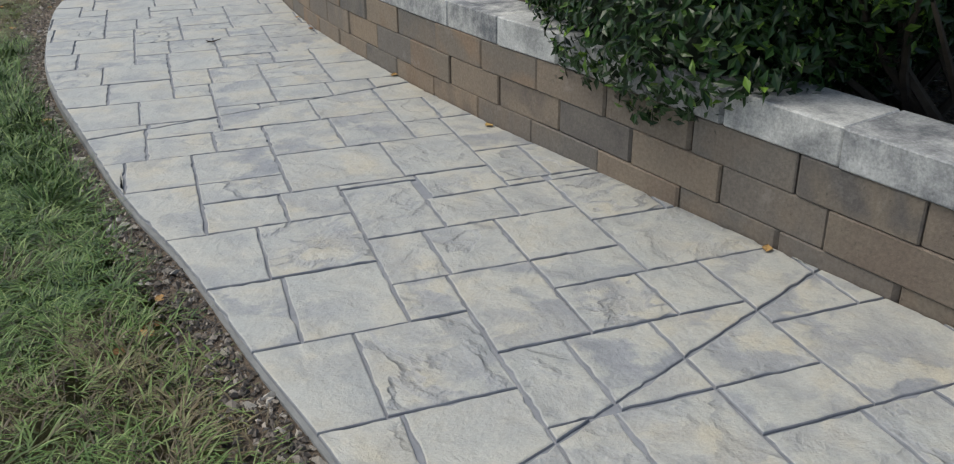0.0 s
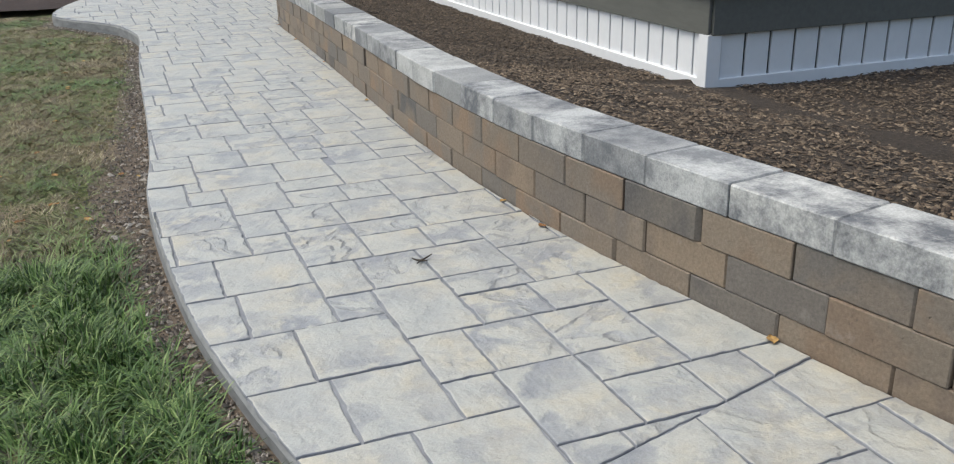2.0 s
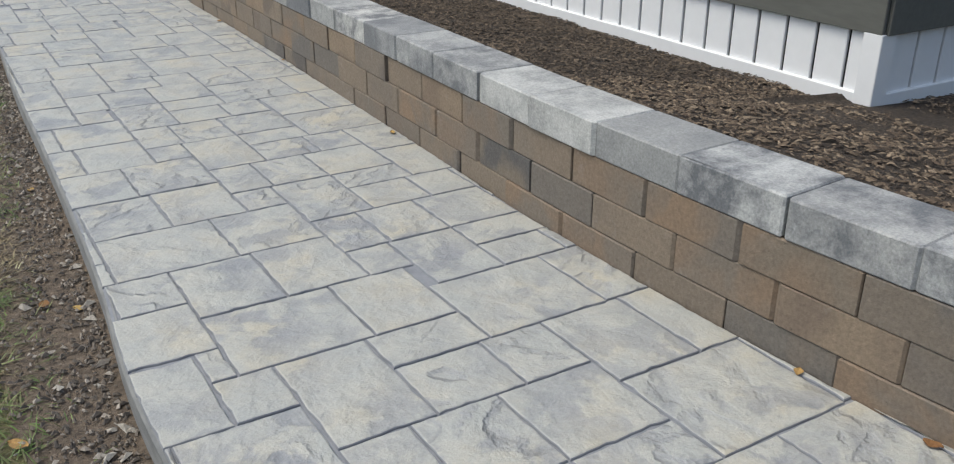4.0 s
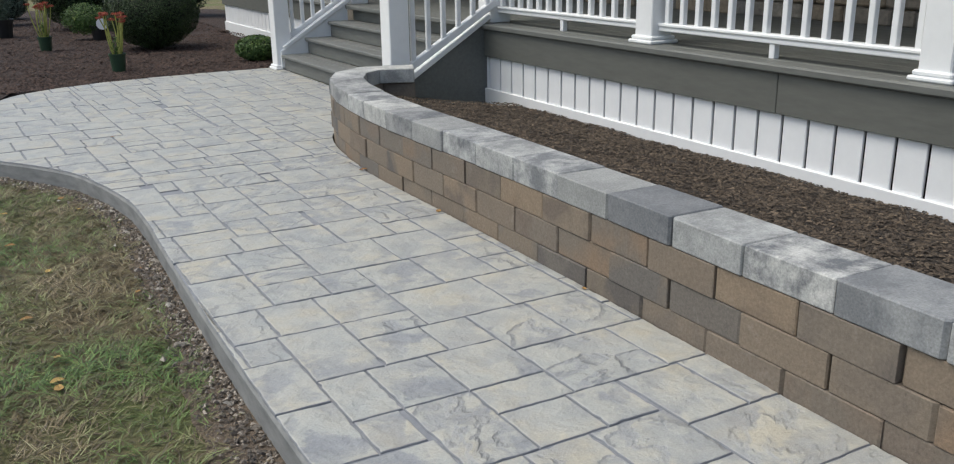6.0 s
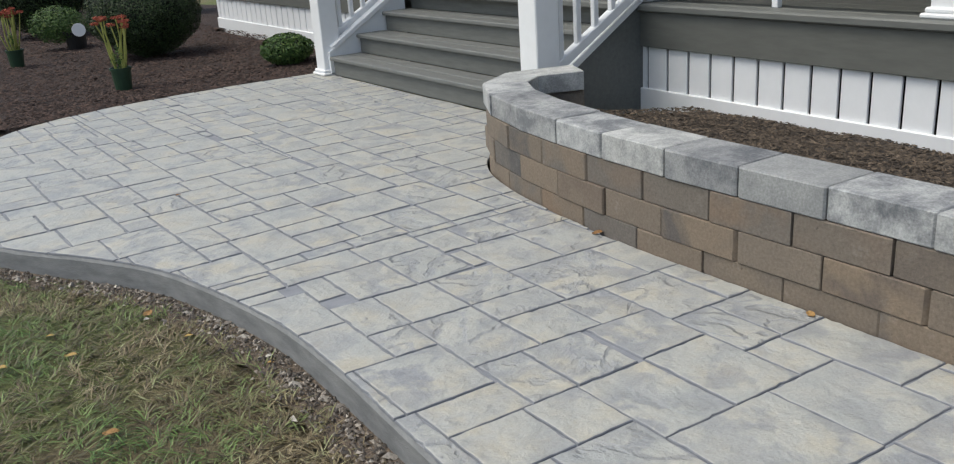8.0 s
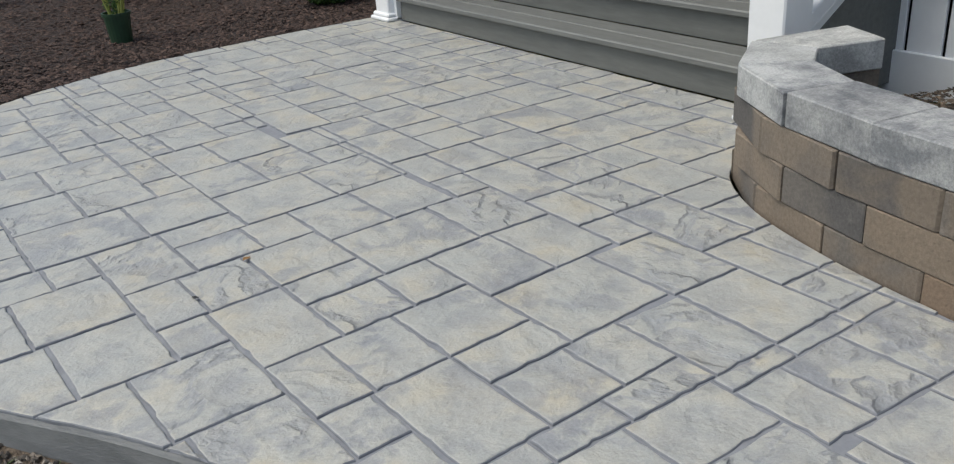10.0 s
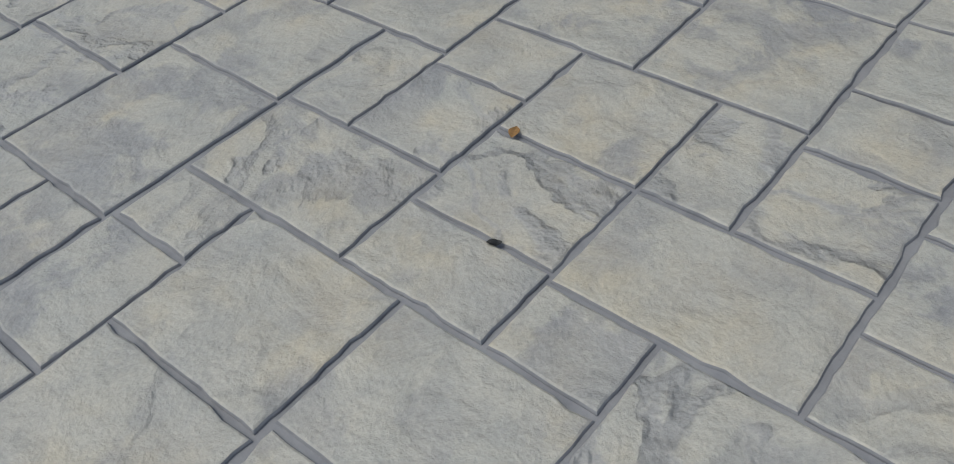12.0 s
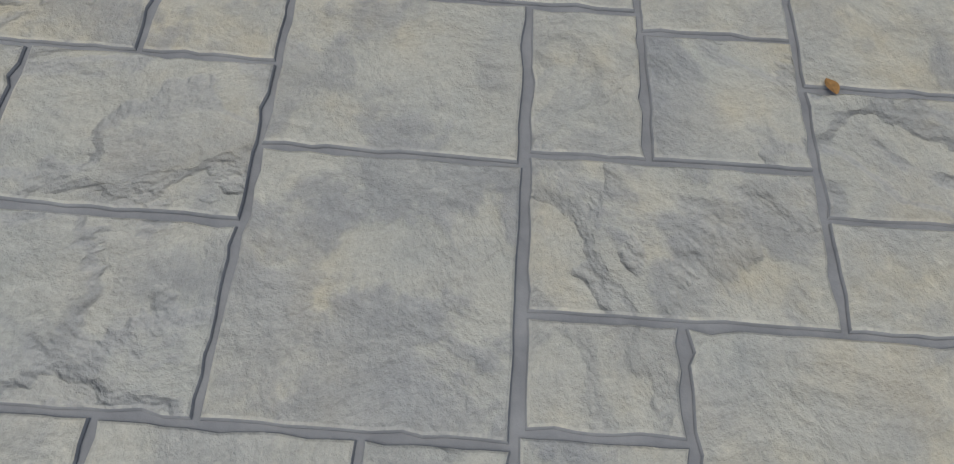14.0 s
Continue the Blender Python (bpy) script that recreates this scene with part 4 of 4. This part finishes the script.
# ---- litter ----
def litter(name, x, y, z, size, mat, label, turn, category="leaf"):
    bm = bmesh.new()
    n = 7
    left, right, mid = [], [], []
    for k in range(n):
        f = k / (n - 1)
        w = size * 0.32 * math.sin(math.pi * min(1, f * 0.95 + 0.05)) ** 0.8
        h = size * 0.12 * math.sin(f * 3.0 + turn)
        mid.append(bm.verts.new((size * (f - 0.5), 0, abs(h) * 0.6 + 0.002)))
        left.append(bm.verts.new((size * (f - 0.5), w, abs(h) + size * 0.05 + 0.002)))
        right.append(bm.verts.new((size * (f - 0.5), -w, abs(h) + size * 0.03 + 0.002)))
    for a, b in ((left, mid), (mid, right)):
        for k in range(n - 1):
            bm.faces.new((a[k], a[k + 1], b[k + 1], b[k]))
    ob = part(name, bm, mat)
    ob.matrix_world = pose(x, y, z, 0, 0, math.degrees(turn))
    return tagged(ob, label, category, "fallen leaves")


rng = random.Random(77)
for s in (0.6, 1.0, 2.2, 3.35, 4.1, 5.1, 5.4, 7.3, 8.6, 9.7, 10.6, 12.4):
    p, d = WALL.at(s + 1.0), WALL.way(s + 1.0)
    q = p + Vector((-d.y, d.x)) * rng.uniform(0.012, 0.03)
    litter("fallen_leaf", q.x, q.y, 0.0, rng.uniform(0.025, 0.05), M_DEAD, "small dry brown leaf at the foot of the wall", rng.uniform(0, 6))
for k in range(46):
    y = rng.uniform(-0.9, 9.0)
    x = np.interp(y, [p.y for p in EDGE.p if p.y < 10], [p.x for p in EDGE.p if p.y < 10]) - abs(rng.gauss(0.03, 0.35)) - 0.03
    litter("fallen_leaf", x, y, lawn_height(x, y) + 0.01, rng.uniform(0.02, 0.05), M_DEAD, "dry tan leaf lying on the lawn", rng.uniform(0, 6))


litter("fallen_leaf", -1.08, 9.891, 0.0, 0.026, M_DEAD, "tiny curled tan leaf on the stamped stones", 0.4)
litter("bark_flake", -1.264, 9.766, 0.0, 0.020, M_BLACK, "tiny black bark flake on the stamped stones", 2.2, "bark")


def twig(x, y):
    rng = random.Random(4)
    ob = thing("fallen_twig", (x, y, 0.003), "small dark brown twig lying on the stamped stones", "twig")
    for a, l in ((0.5, 0.05), (2.4, 0.03), (4.1, 0.035), (5.4, 0.025)):
        bm = bmesh.new()
        branch(bm, (0, 0, 0.003), (l * math.cos(a), l * math.sin(a), 0.008), 0.004, 0.0018, 0.004, rng)
        part("shoot", bm, M_TWIG, ob)


twig(-0.605, 2.598)


# ---- stamped stones ----
# One repeat of the stamp: twelve stones, then two steps of the lattice, in metres along the pattern's own axes.
STONES = ((0, 19.8, 0, 32.6), (19.8, 39.2, 0, 18.8), (39.2, 54.8, 0, 19.0), (19.8, 42.5, 18.8, 32.6), (42.5, 73.5, 19.0, 47.6), (-12.3, 1.4, 32.6, 56.6),
          (1.4, 19.8, 32.6, 56.6), (19.8, 42.5, 32.6, 56.6), (-12.3, 0, 16.6, 32.6), (-33.7, -12.3, 16.4, 44.9), (-36.2, -12.3, 44.9, 73.2), (42.5, 63.6, 47.6, 75.6))
STEP_A, STEP_B = (-12.2, 56.6), (97.4, 31.2)
# The stamp was set down afresh ten times: the plan point, the pattern point that lies on it, and the pattern's turn and size.
LENGTHS = (((-12.84, 0.05), (11.11, 29.72), (0.9696, 0.0072, -0.0331, 0.9563)), ((-47.49, 104.25), (46.14, 55.05), (0.9480, 0.0206, -0.0232, 0.9065)),
           ((-78.61, 255.76), (1.65, 42.01), (0.9218, 0.0205, -0.0026, 0.9717)), ((-73.04, 442.57), (0.82, 11.35), (0.9708, 0.0163, 0.0054, 0.9913)),
           ((-87.94, 697.32), (38.95, 31.25), (0.9641, 0.0054, 0.0206, 0.9474)), ((-83.47, 794.87), (13.51, 25.82), (0.9522, -0.0017, 0.0540, 0.9593)), ((-42.55, 856.02), (4.16, 45.83), (1.0115, 0.0066, -0.0063, 1.0197)),
           ((-105.10, 998.81), (23.23, 62.83), (1.0016, 0.0377, -0.0489, 1.0036)), ((-105.44, 1088.60), (-5.19, 49.80), (0.9698, 0.0234, -0.0234, 0.9698)),
           ((-14.93, 950.56), (2.69, 38.27), (1.0123, 0.0036, 0.0222, 0.9891)))
LAST, RIGHT, RIGHT_X = 8, 9, -0.5  # the far corner's setting, and the one beside the wall's round end
ENDS = (((-2.5, 0.44), (1.5, 0.55)), ((-2.5, 0.92), (1.5, 2.03)), ((-2.5, 3.74), (1.5, 3.76)), ((-2.5, 5.47), (1.5, 5.50)), ((-2.5, 7.53), (1.5, 7.50)), ((-2.5, 8.33), (1.5, 8.33)), ((-2.5, 8.71), (1.5, 8.735)))
SAWN = (ENDS[1], ENDS[6])
GROOVES = (((-0.9, -0.92), (0.56, -0.225)),)
FAR_A, FAR_B, FAR_C = (-4.99, 10.102), (-0.99, 10.252), (-1.13, 15.0)  # the corner that the last setting fills
JOINT = 0.0037
FINE_JOINT = 0.0024


def cut(poly, a, b, off):
    """The part of a plan polygon that lies left of the line a-b, moved left by off."""
    d = (Vector(b) - Vector(a)).normalized()
    nn = Vector((-d.y, d.x))
    c = nn.dot(Vector(a)) + off
    out = []
    for i in range(len(poly)):
        p, q = Vector(poly[i - 1]), Vector(poly[i])
        fp, fq = nn.dot(p) - c, nn.dot(q) - c
        if (fp >= 0) != (fq >= 0):
            out.append(tuple(p.lerp(q, fp / (fp - fq))))
        if fq >= 0:
            out.append(tuple(q))
    return out


def area(poly):
    return 0.5 * sum(poly[i - 1][0] * poly[i][1] - poly[i][0] * poly[i - 1][1] for i in range(len(poly)))


def tidy(poly, least):
    out = []
    for p in poly:
        if not out or math.dist(p, out[-1]) > least:
            out.append(p)
    while len(out) > 2 and math.dist(out[0], out[-1]) <= least:
        out.pop()
    return out


def two_tone(bm):
    """The stained joint colour covers the upright sides of a stone."""
    for fc in bm.faces:
        if max(v.co.z for v in fc.verts) - min(v.co.z for v in fc.verts) > 0.002:
            fc.material_index = 1


def height_of(line, x):
    (x0, y0), (x1, y1) = line
    return y0 + (y1 - y0) * (x - x0) / (x1 - x0)


def clear_of(piece, quad):
    """What is left of a plan polygon beside a stone that is already there: the largest part past one of its edges."""
    lap = piece
    for e in range(4):
        lap = cut(lap, quad[e], quad[(e + 1) % 4], 0.001)
        if len(lap) < 3:
            return piece
    if area(lap) < 1e-5:
        return piece
    parts = [cut(piece, quad[(e + 1) % 4], quad[e], JOINT) for e in range(4)]
    parts = [p for p in parts if len(p) >= 3]
    return max(parts, key=area) if parts else []


def stones():
    rng = random.Random(99)
    field = outline if area(outline) > 0 else outline[::-1]
    found, before = [], []
    for k, ((mx, my), (tu, tv), (a, b, c, d)) in enumerate(LENGTHS):
        det = a * d - b * c
        plot = field
        start = ENDS[min(k, LAST - 1) - 1] if k else None
        finish = ENDS[k] if k < LAST - 1 else None
        if start in SAWN:
            plot = cut(plot, start[0], start[1], 0.003)
        if k == LAST:
            plot = cut(cut(plot, FAR_A, FAR_B, 0.002), FAR_B, FAR_C, 0.002)
        if finish in SAWN:
            plot = cut(plot, finish[1], finish[0], 0.003)
        mine = []

        def to_world(u, v):
            u, v = u - tu, v - tv
            return ((mx + (d * u - b * v) / det) / 100, (my + (a * v - c * u) / det) / 100)

        for i in range(-30, 31):
            for j in range(-12, 13):
                du, dv = i * STEP_A[0] + j * STEP_B[0], i * STEP_A[1] + j * STEP_B[1]
                x, y = to_world(du, dv)
                if not (-3.2 < x < 2.5 and -3.6 < y < 13.5):
                    continue
                for u0, u1, v0, v1 in STONES:
                    quad = [to_world(du + u, dv + v) for u, v in ((u0, v0), (u1, v0), (u1, v1), (u0, v1))]
                    mid_x, mid_y = sum(q[0] for q in quad) / 4, sum(q[1] for q in quad) / 4
                    if finish and mid_y > height_of(finish, mid_x) + (0.5 if finish in SAWN else 0.0):
                        continue
                    if start and mid_y < height_of(start, mid_x) - (0.5 if start in SAWN else 0.17):
                        continue
                    if k == LAST - 1 and mid_x > RIGHT_X or k == RIGHT and mid_x < RIGHT_X - 0.17:
                        continue
                    piece = plot
                    for e in range(4):
                        piece = cut(piece, quad[e], quad[(e + 1) % 4], JOINT if k > 5 else FINE_JOINT)
                        if len(piece) < 3:
                            break
                    if k == LAST - 1 and len(piece) >= 3:
                        beyond = mid_y > FAR_B[1] + 0.0375 * (mid_x - FAR_B[0])
                        if beyond:
                            piece = cut(piece, FAR_C, FAR_B, 0.002)
                        elif mid_x < FAR_B[0]:
                            piece = cut(piece, FAR_B, FAR_A, 0.002)
                    if len(piece) < 3:
                        continue
                    if k == RIGHT or start and start not in SAWN:
                        for other in before:
                            piece = clear_of(piece, other)
                            if len(piece) < 3:
                                break
                        if len(piece) < 3 or area(piece) < 0.002:
                            continue
                    mine.append(quad)
                    bits = [piece]
                    for ga, gb in GROOVES:
                        bits = [q for p in bits for q in (cut(p, ga, gb, 0.003), cut(p, gb, ga, 0.003)) if len(q) >= 3]
                    for p in bits:
                        p = tidy(p, 0.004)
                        if len(p) >= 3 and area(p) > 0.0006:
                            found.append(p)
        before = before + mine if k == LAST else mine
    rest = bmesh.new()
    near = sorted(found, key=lambda p: (abs(sum(q[0] for q in p) / len(p) + 0.8) * 0.4 + abs(sum(q[1] for q in p) / len(p) - 6.0)))
    for n, p in enumerate(near):
        fine = []
        for i in range(len(p)):
            a, b = Vector(p[i - 1]), Vector(p[i])
            length = (b - a).length
            k = max(1, min(11, int(length / 0.021)))
            if len(p) > 10:
                k = 1
            e = (b - a).normalized()
            nn = Vector((-e.y, e.x))
            for m in range(k):
                q = a.lerp(b, m / k)
                if m:
                    q = q + nn * (rng.uniform(-0.0012, 0.0018) + (rng.uniform(0.0015, 0.0042) if rng.random() < 0.18 else 0)) + e * rng.uniform(-0.006, 0.006)
                fine.append((q.x, q.y))
        fine = tidy(fine, 0.003)
        if len(fine) < 3:
            continue
        lift = rng.uniform(-0.0012, 0.0012)
        bm = bmesh.new() if n < 300 else rest
        prism(bm, fine, -0.012, lift, 0.0042, skirt=False)
        if n < 300:
            two_tone(bm)
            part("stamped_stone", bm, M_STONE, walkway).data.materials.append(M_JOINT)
    two_tone(rest)
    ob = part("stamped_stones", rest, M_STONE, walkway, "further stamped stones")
    ob.data.materials.append(M_JOINT)
    tagged(ob, kind="stuff")


stones()
